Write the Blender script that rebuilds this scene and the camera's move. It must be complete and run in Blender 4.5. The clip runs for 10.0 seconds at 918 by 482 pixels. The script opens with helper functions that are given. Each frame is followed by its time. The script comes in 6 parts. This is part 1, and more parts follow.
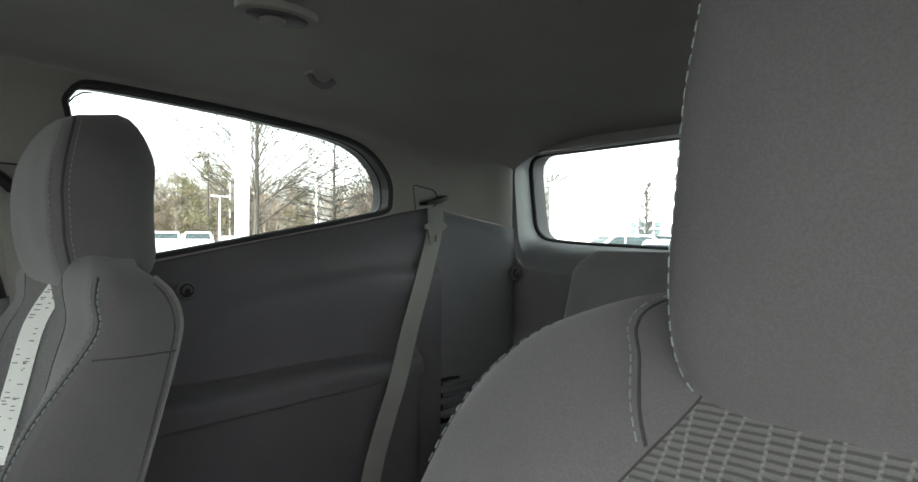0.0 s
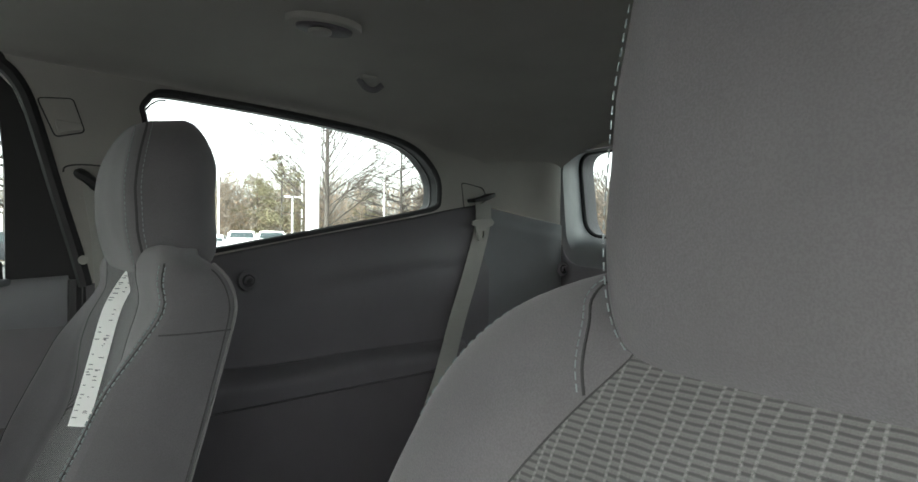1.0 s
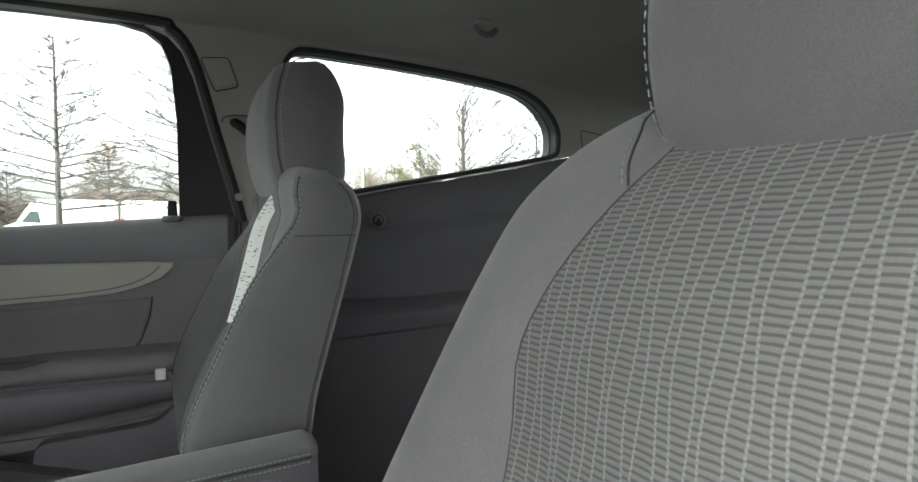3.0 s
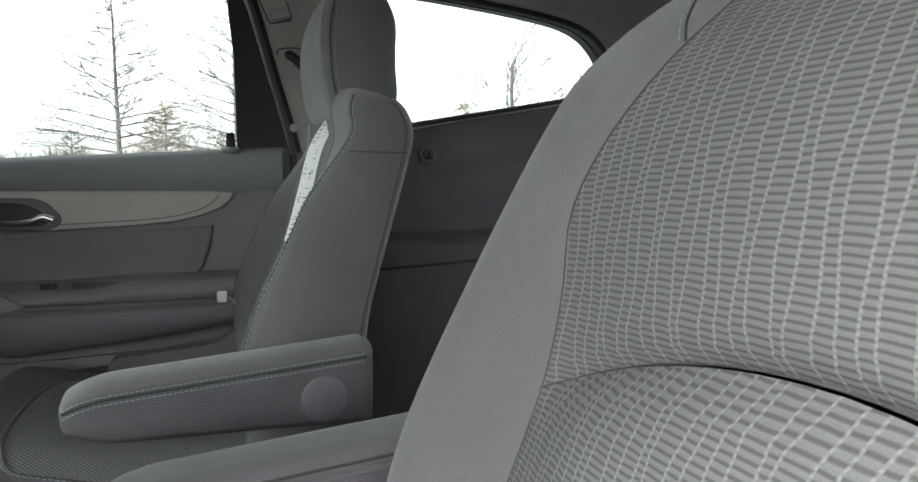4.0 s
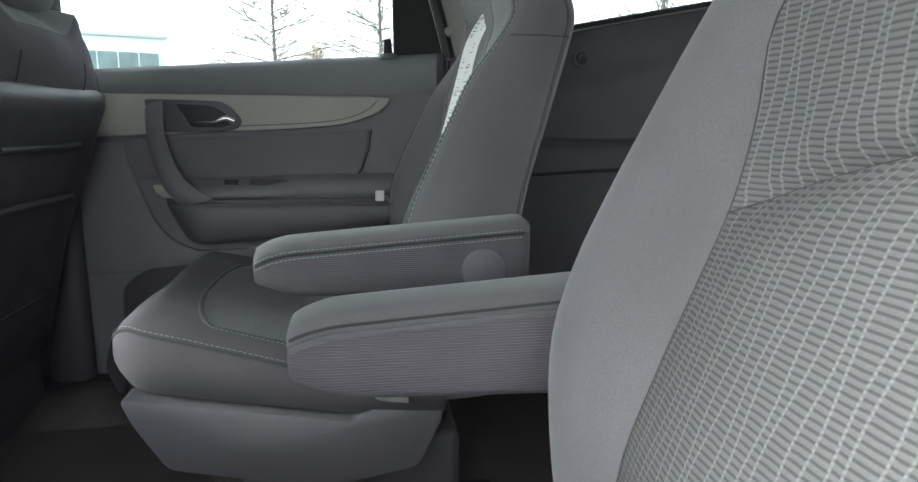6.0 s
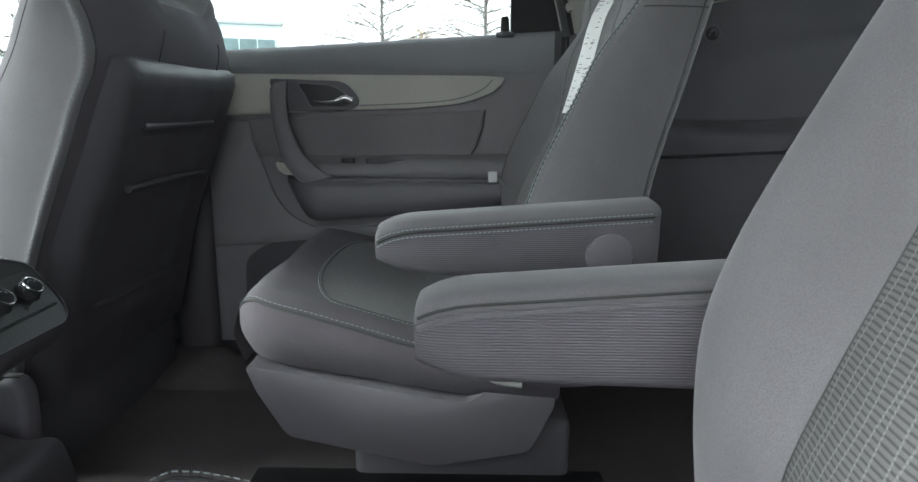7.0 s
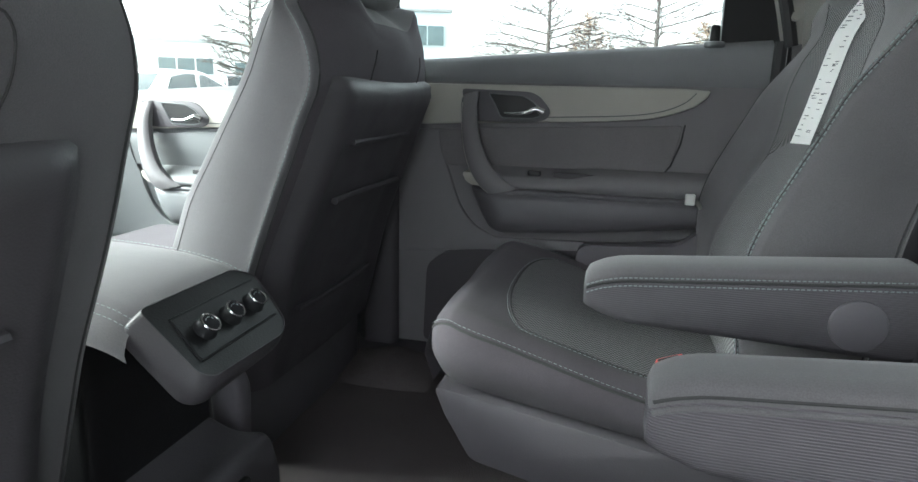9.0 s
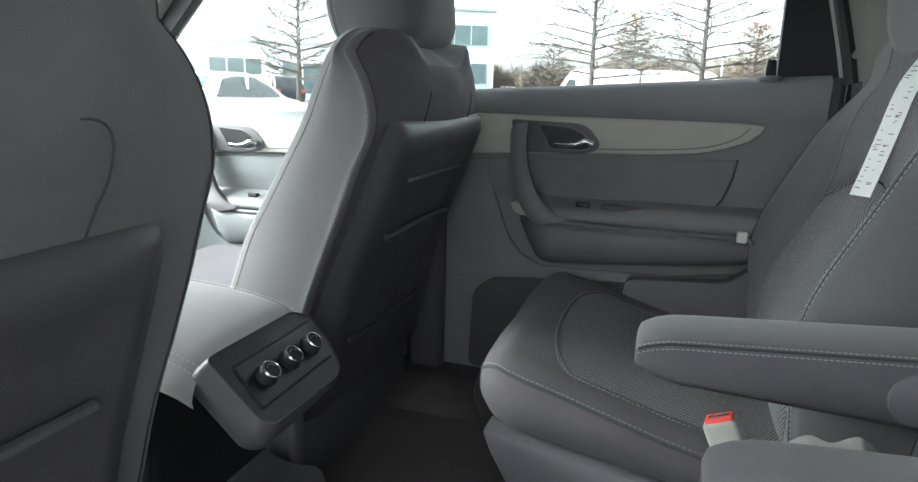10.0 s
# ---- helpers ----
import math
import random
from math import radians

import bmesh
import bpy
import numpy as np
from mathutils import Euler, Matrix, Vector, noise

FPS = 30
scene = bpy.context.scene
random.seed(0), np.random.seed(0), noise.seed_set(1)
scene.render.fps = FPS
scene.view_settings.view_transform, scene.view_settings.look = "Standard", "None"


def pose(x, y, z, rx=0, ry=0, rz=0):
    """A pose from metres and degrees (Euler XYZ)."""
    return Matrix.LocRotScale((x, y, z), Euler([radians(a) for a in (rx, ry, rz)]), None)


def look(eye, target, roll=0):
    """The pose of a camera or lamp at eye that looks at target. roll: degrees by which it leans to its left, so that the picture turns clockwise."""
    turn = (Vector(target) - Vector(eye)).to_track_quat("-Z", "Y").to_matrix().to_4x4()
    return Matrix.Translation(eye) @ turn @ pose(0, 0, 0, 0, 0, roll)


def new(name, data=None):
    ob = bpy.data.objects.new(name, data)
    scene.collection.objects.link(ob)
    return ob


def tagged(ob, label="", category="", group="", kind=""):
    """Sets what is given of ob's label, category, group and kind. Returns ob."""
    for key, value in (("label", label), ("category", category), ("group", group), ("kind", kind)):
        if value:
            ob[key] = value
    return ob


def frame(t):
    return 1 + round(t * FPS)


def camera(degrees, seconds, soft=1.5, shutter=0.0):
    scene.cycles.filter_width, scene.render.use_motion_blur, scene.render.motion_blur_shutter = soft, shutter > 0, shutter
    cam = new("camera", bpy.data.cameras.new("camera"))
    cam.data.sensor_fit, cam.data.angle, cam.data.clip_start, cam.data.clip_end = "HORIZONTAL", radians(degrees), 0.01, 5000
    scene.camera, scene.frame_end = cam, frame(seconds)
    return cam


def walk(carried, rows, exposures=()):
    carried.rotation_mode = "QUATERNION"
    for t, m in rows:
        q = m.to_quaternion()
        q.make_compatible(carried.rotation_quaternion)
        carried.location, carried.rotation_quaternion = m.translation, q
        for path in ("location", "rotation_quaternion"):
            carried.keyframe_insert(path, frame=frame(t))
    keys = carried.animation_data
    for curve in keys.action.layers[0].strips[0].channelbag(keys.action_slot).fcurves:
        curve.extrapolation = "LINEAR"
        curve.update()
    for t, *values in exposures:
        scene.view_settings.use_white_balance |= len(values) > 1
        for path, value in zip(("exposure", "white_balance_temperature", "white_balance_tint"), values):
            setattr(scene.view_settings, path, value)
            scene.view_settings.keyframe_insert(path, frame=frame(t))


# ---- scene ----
cam = camera(71.3, 10.0)
PATH = [
    (0, (0.019, -0.453, 1.399), (1.379, 1.014, 1.393), 0.5),
    (0.5, (0.019, -0.493, 1.393), (1.314, 1.032, 1.385), 0.5),
    (1, (0.02, -0.524, 1.39), (1.221, 1.075, 1.381), 0.6),
    (1.5, (0.018, -0.556, 1.392), (1.111, 1.119, 1.379), 0.5),
    (2, (0.022, -0.58, 1.378), (1.012, 1.157, 1.363), 0.4),
    (3.3, (0.028, -0.591, 1.276), (0.824, 1.242, 1.205), 0.0),
    (3.5, (0.024, -0.594, 1.269), (0.793, 1.249, 1.173), 0.3),
    (4, (0.018, -0.6, 1.236), (0.718, 1.265, 1.062), 0.2),
    (4.5, (0.013, -0.605, 1.209), (0.639, 1.28, 0.971), 0.2),
    (5, (0.008, -0.609, 1.188), (0.545, 1.296, 0.899), 0.2),
    (6.5, (-0.023, -0.598, 1.159), (0.116, 1.36, 0.776), 0.4),
    (7, (-0.036, -0.583, 1.156), (-0.052, 1.375, 0.749), 0.5),
    (7.5, (-0.052, -0.571, 1.155), (-0.214, 1.375, 0.727), 0.7),
    (8, (-0.074, -0.562, 1.164), (-0.358, 1.367, 0.72), 0.9),
    (8.5, (-0.091, -0.554, 1.187), (-0.482, 1.355, 0.735), 1.2),
    (9, (-0.105, -0.55, 1.207), (-0.583, 1.337, 0.751), 1.5),
    (9.5, (-0.113, -0.551, 1.24), (-0.662, 1.316, 0.781), 1.5),
    (10, (-0.121, -0.555, 1.271), (-0.719, 1.297, 0.809), 1.7),
]
walk(cam, [(t, look(eye, target, roll)) for t, eye, target, roll in PATH],
     exposures=[(0.0, 2.68, 6450, 5.0), (2.0, 2.68, 6450, 5.0), (3.5, 2.80, 6350, 5.0), (5.0, 2.80, 6150, 5.5), (6.5, 2.96, 6090, 5.2), (7.5, 2.95, 6060, 5.0), (10.0, 2.93, 6110, 5.0)])

# ---- world and sun: a bright overcast day ----
world = bpy.data.worlds.new("overcast_sky")
scene.world = world
world.use_nodes = True
wn, wl = world.node_tree.nodes, world.node_tree.links
sky = wn.new("ShaderNodeTexSky")
sky.sky_type = "NISHITA"
sky.sun_disc = False
sky.sun_elevation, sky.sun_rotation = radians(35), radians(248)
sky.air_density, sky.dust_density = 1.0, 4.0
hs = wn.new("ShaderNodeHueSaturation")
hs.inputs["Saturation"].default_value = 0.10
wl.new(sky.outputs[0], hs.inputs["Color"])
wl.new(hs.outputs[0], wn["Background"].inputs["Color"])
wn["Background"].inputs["Strength"].default_value = 0.15

sun_data = bpy.data.lights.new("sun", "SUN")
sun_data.energy, sun_data.angle, sun_data.color = 1.4, radians(30), (1.0, 0.97, 0.93)
sun = new("sun", sun_data)
sun.matrix_world = look((0, 0, 20), (0.92, 0.38, 20 - 0.70))


# ---- materials ----
class Mat:
    """A small node material builder."""

    def __init__(self, name, rough=0.7, metal=0.0, spec=0.5):
        self.m = bpy.data.materials.new(name)
        self.m.use_nodes = True
        self.t = self.m.node_tree
        self.b = self.t.nodes["Principled BSDF"]
        self.b.inputs["Roughness"].default_value = rough
        self.b.inputs["Metallic"].default_value = metal
        self.b.inputs["Specular IOR Level"].default_value = spec

    def node(self, kind, **values):
        n = self.t.nodes.new(kind)
        for k, v in values.items():
            n.inputs[k].default_value = v
        return n

    def link(self, a, b):
        self.t.links.new(a, b)

    def math(self, op, a, b=None, clamp=False):
        n = self.t.nodes.new("ShaderNodeMath")
        n.operation, n.use_clamp = op, clamp
        for i, v in enumerate((a, b)):
            if v is None:
                continue
            if isinstance(v, (int, float)):
                n.inputs[i].default_value = v
            else:
                self.link(v, n.inputs[i])
        return n.outputs[0]

    def step(self, value, lo, hi):
        n = self.t.nodes.new("ShaderNodeMapRange")
        n.interpolation_type = "SMOOTHSTEP"
        self.link(value, n.inputs[0])
        n.inputs[1].default_value, n.inputs[2].default_value = lo, hi
        return n.outputs[0]

    def coords(self, kind="Object", scale=(1, 1, 1)):
        c = self.t.nodes.new("ShaderNodeTexCoord")
        mp = self.node("ShaderNodeMapping", Scale=scale)
        self.link(c.outputs[kind], mp.inputs[0])
        return mp.outputs[0]

    def noise(self, scale, detail=3.0, rough=0.55, vec=None):
        n = self.node("ShaderNodeTexNoise", Scale=scale, Detail=detail, Roughness=rough)
        self.link(vec if vec else self.coords(), n.inputs["Vector"])
        return n.outputs["Fac"]

    def mix(self, fac, a, b):
        n = self.t.nodes.new("ShaderNodeMix")
        n.data_type = "RGBA"
        if isinstance(fac, (int, float)):
            n.inputs[0].default_value = fac
        else:
            self.link(fac, n.inputs[0])
        for i, v in ((6, a), (7, b)):
            if isinstance(v, tuple):
                n.inputs[i].default_value = (*v, 1)
            else:
                self.link(v, n.inputs[i])
        return n.outputs[2]

    def color(self, v):
        if isinstance(v, tuple):
            self.b.inputs["Base Color"].default_value = (*v, 1)
        else:
            self.link(v, self.b.inputs["Base Color"])
        return self

    def bump(self, height, dist=0.001, strength=1.0):
        n = self.node("ShaderNodeBump", Strength=strength, Distance=dist)
        self.link(height, n.inputs["Height"])
        if self.b.inputs["Normal"].is_linked:
            self.link(self.b.inputs["Normal"].links[0].from_socket, n.inputs["Normal"])
        self.link(n.outputs[0], self.b.inputs["Normal"])
        return self

    def rough(self, v):
        self.link(v, self.b.inputs["Roughness"])
        return self


def shade(c, k):
    return tuple(v * k for v in c)


def cloth(name, c, weave=0.0012, sheen=0.2):
    """Seat cloth: fine dotted weave, soft blotches."""
    m = Mat(name, rough=0.92, spec=0.2)
    big = m.noise(9.0, 4)
    fine = m.noise(900.0, 2)
    col = m.mix(m.step(big, 0.3, 0.7), shade(c, 0.92), shade(c, 1.07))
    col = m.mix(m.step(fine, 0.35, 0.65), col, m.mix(0.5, col, shade(c, 0.72)))
    v = m.node("ShaderNodeTexVoronoi", Scale=1 / weave)
    m.link(m.coords(), v.inputs["Vector"])
    m.color(col).bump(v.outputs["Distance"], 0.0004, 0.3).bump(m.noise(11, 2), 0.006, 0.30)
    m.b.inputs["Sheen Weight"].default_value = sheen
    m.b.inputs["Sheen Roughness"].default_value = 0.6
    return m.m


def ribbed(name, c, pitch=0.0032, axis=2, deep=1.0):
    """Knit cloth with fine horizontal ribs."""
    m = Mat(name, rough=0.9, spec=0.2)
    s = m.t.nodes.new("ShaderNodeSeparateXYZ")
    m.link(m.coords(), s.inputs[0])
    wob = m.math("MULTIPLY", m.noise(25, 2), 0.00015)
    r = m.math("SINE", m.math("MULTIPLY", m.math("ADD", s.outputs[axis], wob), 2 * math.pi / pitch))
    f = m.step(r, -0.6, 0.5)
    col = m.mix(f, shade(c, 1 - 0.22 * deep), shade(c, 1 + 0.06 * deep))
    m.color(m.mix(m.step(m.noise(10, 4), 0.3, 0.7), col, m.mix(0.85, (0, 0, 0), col))).bump(r, 0.0007 * deep, 0.7).bump(m.noise(900, 2), 0.0004, 0.4)
    return m.m


def woven(name, rib=(0.152, 0.152, 0.149), gap=(0.082, 0.082, 0.081), strand=(0.23, 0.23, 0.225), k=1.45):
    """Seat insert: short horizontal ribs between wavering pale strands. Its coordinates are metres across and along."""
    m = Mat(name, rough=0.9, spec=0.2)
    s = m.t.nodes.new("ShaderNodeSeparateXYZ")
    m.link(m.coords("UV"), s.inputs[0])
    u, v = s.outputs[0], s.outputs[1]
    lines = None
    shift = None
    for p, amp, wave, ph, turn in ((0.0128, 0.055, 0.075, 0.0, 2.3), (0.0128, 0.10, 0.11, 0.40, 4.1)):
        uu = m.math("ADD", m.math("DIVIDE", u, p * k), ph)
        n = m.math("FLOOR", uu)
        f = m.math("SUBTRACT", uu, n)
        way = m.math("MULTIPLY", m.math("SINE", m.math("ADD", m.math("MULTIPLY", v, 2 * math.pi / wave), m.math("MULTIPLY", n, turn))), amp)
        d = m.math("ABSOLUTE", m.math("SUBTRACT", m.math("SUBTRACT", f, 0.5), way))
        side = m.math("GREATER_THAN", m.math("SUBTRACT", f, 0.5), way)
        one = m.math("SUBTRACT", 1.0, m.step(d, 0.02, 0.058))
        lines = one if lines is None else m.math("MAXIMUM", lines, one)
        cell = m.math("MULTIPLY", m.math("ADD", n, side), 0.37 if ph == 0 else 0.23)
        shift = cell if shift is None else m.math("ADD", shift, cell)
    twist = m.math("MULTIPLY", m.math("ADD", m.math("SINE", m.math("MULTIPLY", v, 2 * math.pi / 0.0026)), 1.4), 0.42, clamp=True)
    lines = m.math("MULTIPLY", lines, m.math("ADD", 0.25, m.math("MULTIPLY", twist, 0.75)))
    wob = m.math("MULTIPLY", m.noise(45, 2), 0.5)
    rv = m.math("FRACT", m.math("ADD", m.math("ADD", m.math("DIVIDE", v, 0.0036), shift), wob))
    ribs = m.math("MULTIPLY", m.step(rv, 0.02, 0.26), m.math("SUBTRACT", 1.0, m.step(rv, 0.58, 0.90)))
    edge = m.math("MULTIPLY", m.step(rv, 0.30, 0.70), ribs)
    col = m.mix(ribs, gap, rib)
    col = m.mix(m.math("MULTIPLY", edge, 0.55), col, (0.175, 0.175, 0.171))
    col = m.mix(lines, col, strand)
    grain = m.step(m.noise(1300, 2), 0.3, 0.7)
    col = m.mix(m.math("MULTIPLY", grain, 0.25), col, shade(rib, 0.5))
    m.color(col).bump(m.math("ADD", m.math("MULTIPLY", ribs, 0.6), m.math("MULTIPLY", lines, 0.55)), 0.0006, 0.6)
    return m.m


def weave_small(name, c):
    """Seat insert at the other seat: a close two-tone mesh."""
    m = Mat(name, rough=0.92, spec=0.2)
    s = m.t.nodes.new("ShaderNodeSeparateXYZ")
    m.link(m.coords("UV"), s.inputs[0])
    a = m.math("SINE", m.math("MULTIPLY", m.math("ADD", s.outputs[0], m.math("MULTIPLY", s.outputs[1], 0.35)), 2 * math.pi / 0.0078))
    b = m.math("SINE", m.math("MULTIPLY", s.outputs[1], 2 * math.pi / 0.0058))
    f = m.step(m.math("MULTIPLY", a, b), -0.25, 0.35)
    m.color(m.mix(f, shade(c, 0.32), shade(c, 1.50))).bump(f, 0.0008, 0.8)
    m.b.inputs["Sheen Weight"].default_value = 0.12
    m.b.inputs["Sheen Roughness"].default_value = 0.6
    return m.m


def plastic(name, c, rough=0.55, grain=420.0, bump=0.35):
    """Moulded interior plastic with a leather-like grain and faint scuffs."""
    m = Mat(name, rough=rough, spec=0.35)
    big = m.noise(5.0, 4)
    m.color(m.mix(m.step(big, 0.3, 0.7), shade(c, 0.94), shade(c, 1.05)))
    v = m.node("ShaderNodeTexVoronoi", Scale=grain)
    m.link(m.coords(), v.inputs["Vector"])
    m.bump(v.outputs["Distance"], 0.0005, bump)
    rr = m.step(m.noise(22, 5), 0.2, 0.8)
    m.rough(m.math("ADD", rough - 0.06, m.math("MULTIPLY", rr, 0.12)))
    return m.m


def carpet(name, c):
    m = Mat(name, rough=1.0, spec=0.05)
    fine = m.noise(650, 3)
    col = m.mix(m.step(fine, 0.3, 0.7), shade(c, 0.55), shade(c, 1.35))
    m.color(m.mix(m.step(m.noise(6, 4), 0.35, 0.7), col, m.mix(0.5, col, shade(c, 1.2)))).bump(fine, 0.004, 1.0)
    return m.m


def headlining(name, c):
    m = Mat(name, rough=1.0, spec=0.05)
    m.color(m.mix(m.step(m.noise(4, 4), 0.3, 0.7), shade(c, 0.95), shade(c, 1.05))).bump(m.noise(1100, 2), 0.0006, 0.5)
    return m.m


def glass(name, tint=(0.93, 0.97, 0.95)):
    m = Mat(name, rough=0.0)
    t = m.t
    tr = m.node("ShaderNodeBsdfTransparent")
    tr.inputs[0].default_value = (*tint, 1)
    gl = m.node("ShaderNodeBsdfGlossy", Roughness=0.02)
    fr = m.node("ShaderNodeFresnel", IOR=1.45)
    mx = t.nodes.new("ShaderNodeMixShader")
    m.link(m.math("MULTIPLY", fr.outputs[0], 0.55), mx.inputs[0])
    m.link(tr.outputs[0], mx.inputs[1])
    m.link(gl.outputs[0], mx.inputs[2])
    m.link(mx.outputs[0], t.nodes["Material Output"].inputs["Surface"])
    return m.m


def plain(name, c, rough=0.5, metal=0.0, vary=0.08, scale=6.0):
    m = Mat(name, rough=rough, metal=metal)
    m.color(m.mix(m.step(m.noise(scale, 4), 0.3, 0.7), shade(c, 1 - vary), shade(c, 1 + vary)))
    return m.m


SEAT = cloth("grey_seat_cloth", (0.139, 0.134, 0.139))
# the same cloth with shade in its colour, for cushions and rear covers
SEAT_SHADED = cloth("shaded_seat_cloth", (0.100, 0.090, 0.101), sheen=0.08)
INSERT = woven("ribbed_insert_cloth")
INSERT_FAR = weave_small("mesh_insert_cloth", (0.150, 0.147, 0.150))
RIB = ribbed("ribbed_arm_cloth", (0.150, 0.141, 0.153), 0.0024, deep=0.6)
RIB_DARK = ribbed("ribbed_arm_cloth_grey", (0.137, 0.130, 0.140), 0.0023, deep=0.3)
THREAD = plain("pale_thread", (0.24, 0.28, 0.28), 0.85)
SEAM = plain("seam_shadow_cloth", (0.05, 0.05, 0.05), 0.9)
PIPE = cloth("pale_piping_cloth", (0.27, 0.265, 0.26))
DARK = plastic("charcoal_plastic", (0.132, 0.127, 0.135), 0.46)
DOOR = plastic("grey_door_plastic", (0.205, 0.198, 0.206), 0.55)
DOOR_PAD = plastic("slate_door_pad", (0.235, 0.240, 0.252), 0.55)
DOOR_CLOTH = cloth("grey_door_cloth", (0.215, 0.205, 0.210))
PANEL = plastic("dark_back_panel", (0.080, 0.075, 0.081), 0.5)
MID = plastic("slate_plastic", (0.168, 0.176, 0.182), 0.50)
BLACK = plastic("black_plastic", (0.014, 0.014, 0.015), 0.4)
KNOB = plastic("black_rubbery_plastic", (0.022, 0.023, 0.025), 0.75)
BASE = plastic("grey_plastic", (0.140, 0.132, 0.143), 0.55)
TRIM = plastic("warm_grey_trim", (0.47, 0.46, 0.415), 0.6)
PILLAR = plastic("pale_pillar_plastic", (0.33, 0.32, 0.295), 0.65)
LINING = headlining("headlining_cloth", (0.36, 0.35, 0.325))
CARPET = carpet("brown_grey_carpet", (0.168, 0.150, 0.149))
RUBBER = plain("black_rubber", (0.012, 0.012, 0.013), 0.6)
CHROME = plain("chrome", (0.75, 0.75, 0.75), 0.12, 1.0, 0.03)
WHITE = plain("white_plastic", (0.72, 0.72, 0.70), 0.4)
RED = plain("red_plastic", (0.62, 0.035, 0.025), 0.35)
PAPER = plain("white_paper", (0.78, 0.79, 0.78), 0.8, 0.0, 0.03)
PRINT = plain("grey_print", (0.22, 0.23, 0.24), 0.9)
BELT = cloth("grey_belt_webbing", (0.34, 0.34, 0.315), 0.0011)
GLASS = glass("window_glass")
FRIT = plain("black_frit", (0.006, 0.006, 0.006), 0.3)


# ---- helpers for shapes ----
def part(name, bm, mat, parent=None, label="", sharp=0.7, flat=False):
    """One bmesh, in world metres, as one mesh object under a thing or part."""
    if not flat:
        for e in bm.edges:
            if len(e.link_faces) == 2 and e.calc_face_angle(0) > sharp:
                e.smooth = False
        for f in bm.faces:
            f.smooth = True
    me = bpy.data.meshes.new(name)
    bm.to_mesh(me)
    bm.free()
    me.materials.append(mat)
    ob = new(name, me)
    if parent:
        ob.parent = parent
        ob.matrix_parent_inverse = parent.matrix_world.inverted()
    if label:
        ob["label"] = label
    return ob


def thing(name, at, label, category, group="", kind=""):
    ob = new(name)
    ob.empty_display_size = 0.05
    ob.matrix_world = Matrix.Translation(at)
    bpy.context.view_layer.update()
    return tagged(ob, label, category, group, kind)


def structure(name, bm, mat, label="", category=""):
    return tagged(part(name, bm, mat), label, category, kind="structure")


def spline(pts, n):
    """n points along a Catmull-Rom curve through pts, any dimension."""
    p = np.array(pts, float)
    p = np.vstack([2 * p[0] - p[1], p, 2 * p[-1] - p[-2]])
    out = []
    for t in np.linspace(0, len(pts) - 1, n):
        i = min(int(t), len(pts) - 2)
        f = t - i
        a, b, c, d = p[i], p[i + 1], p[i + 2], p[i + 3]
        out.append(0.5 * (2 * b + (c - a) * f + (2 * a - 5 * b + 4 * c - d) * f * f + (3 * b - a - 3 * c + d) * f ** 3))
    return np.array(out)


def grid(rows, closed=False, uvs=None, cap=False):
    """A sheet through rows of points; closed joins each row's end to its start."""
    bm = bmesh.new()
    vs = [[bm.verts.new(p) for p in r] for r in rows]
    layer = bm.loops.layers.uv.new("UVMap") if uvs is not None else None
    n = len(rows[0])
    for i in range(len(rows) - 1):
        for j in range(n if closed else n - 1):
            q = [(i, j), (i, (j + 1) % n), (i + 1, (j + 1) % n), (i + 1, j)]
            f = bm.faces.new([vs[a][b] for a, b in q])
            if layer:
                for lp, (a, b) in zip(f.loops, q):
                    lp[layer].uv = uvs[a][b]
    if cap:
        bm.faces.new(vs[0][::-1])
        bm.faces.new(vs[-1])
    if closed or cap:
        bmesh.ops.recalc_face_normals(bm, faces=bm.faces)
    return bm


def tube(path, r, n=8, flat=1.0):
    """A round cord along path; r is one radius or one for each point."""
    pts = [Vector(p) for p in path]
    rs = [float(q) for q in r] if isinstance(r, (list, tuple, np.ndarray)) else [r] * len(pts)
    rows, up = [], Vector((0, 0, 1))
    for i, p in enumerate(pts):
        d = (pts[min(i + 1, len(pts) - 1)] - pts[max(i - 1, 0)]).normalized()
        a = d.cross(up)
        a = d.cross(Vector((0, 1, 0))) if a.length < 0.05 else a
        a.normalize()
        b = a.cross(d)
        rows.append([p + rs[i] * (math.cos(2 * math.pi * k / n) * a + flat * math.sin(2 * math.pi * k / n) * b) for k in range(n)])
    return grid(rows, closed=True, cap=True)


def merge(bms):
    out = bmesh.new()
    for b in bms:
        me = bpy.data.meshes.new("tmp")
        b.to_mesh(me)
        b.free()
        out.from_mesh(me)
        bpy.data.meshes.remove(me)
    return out


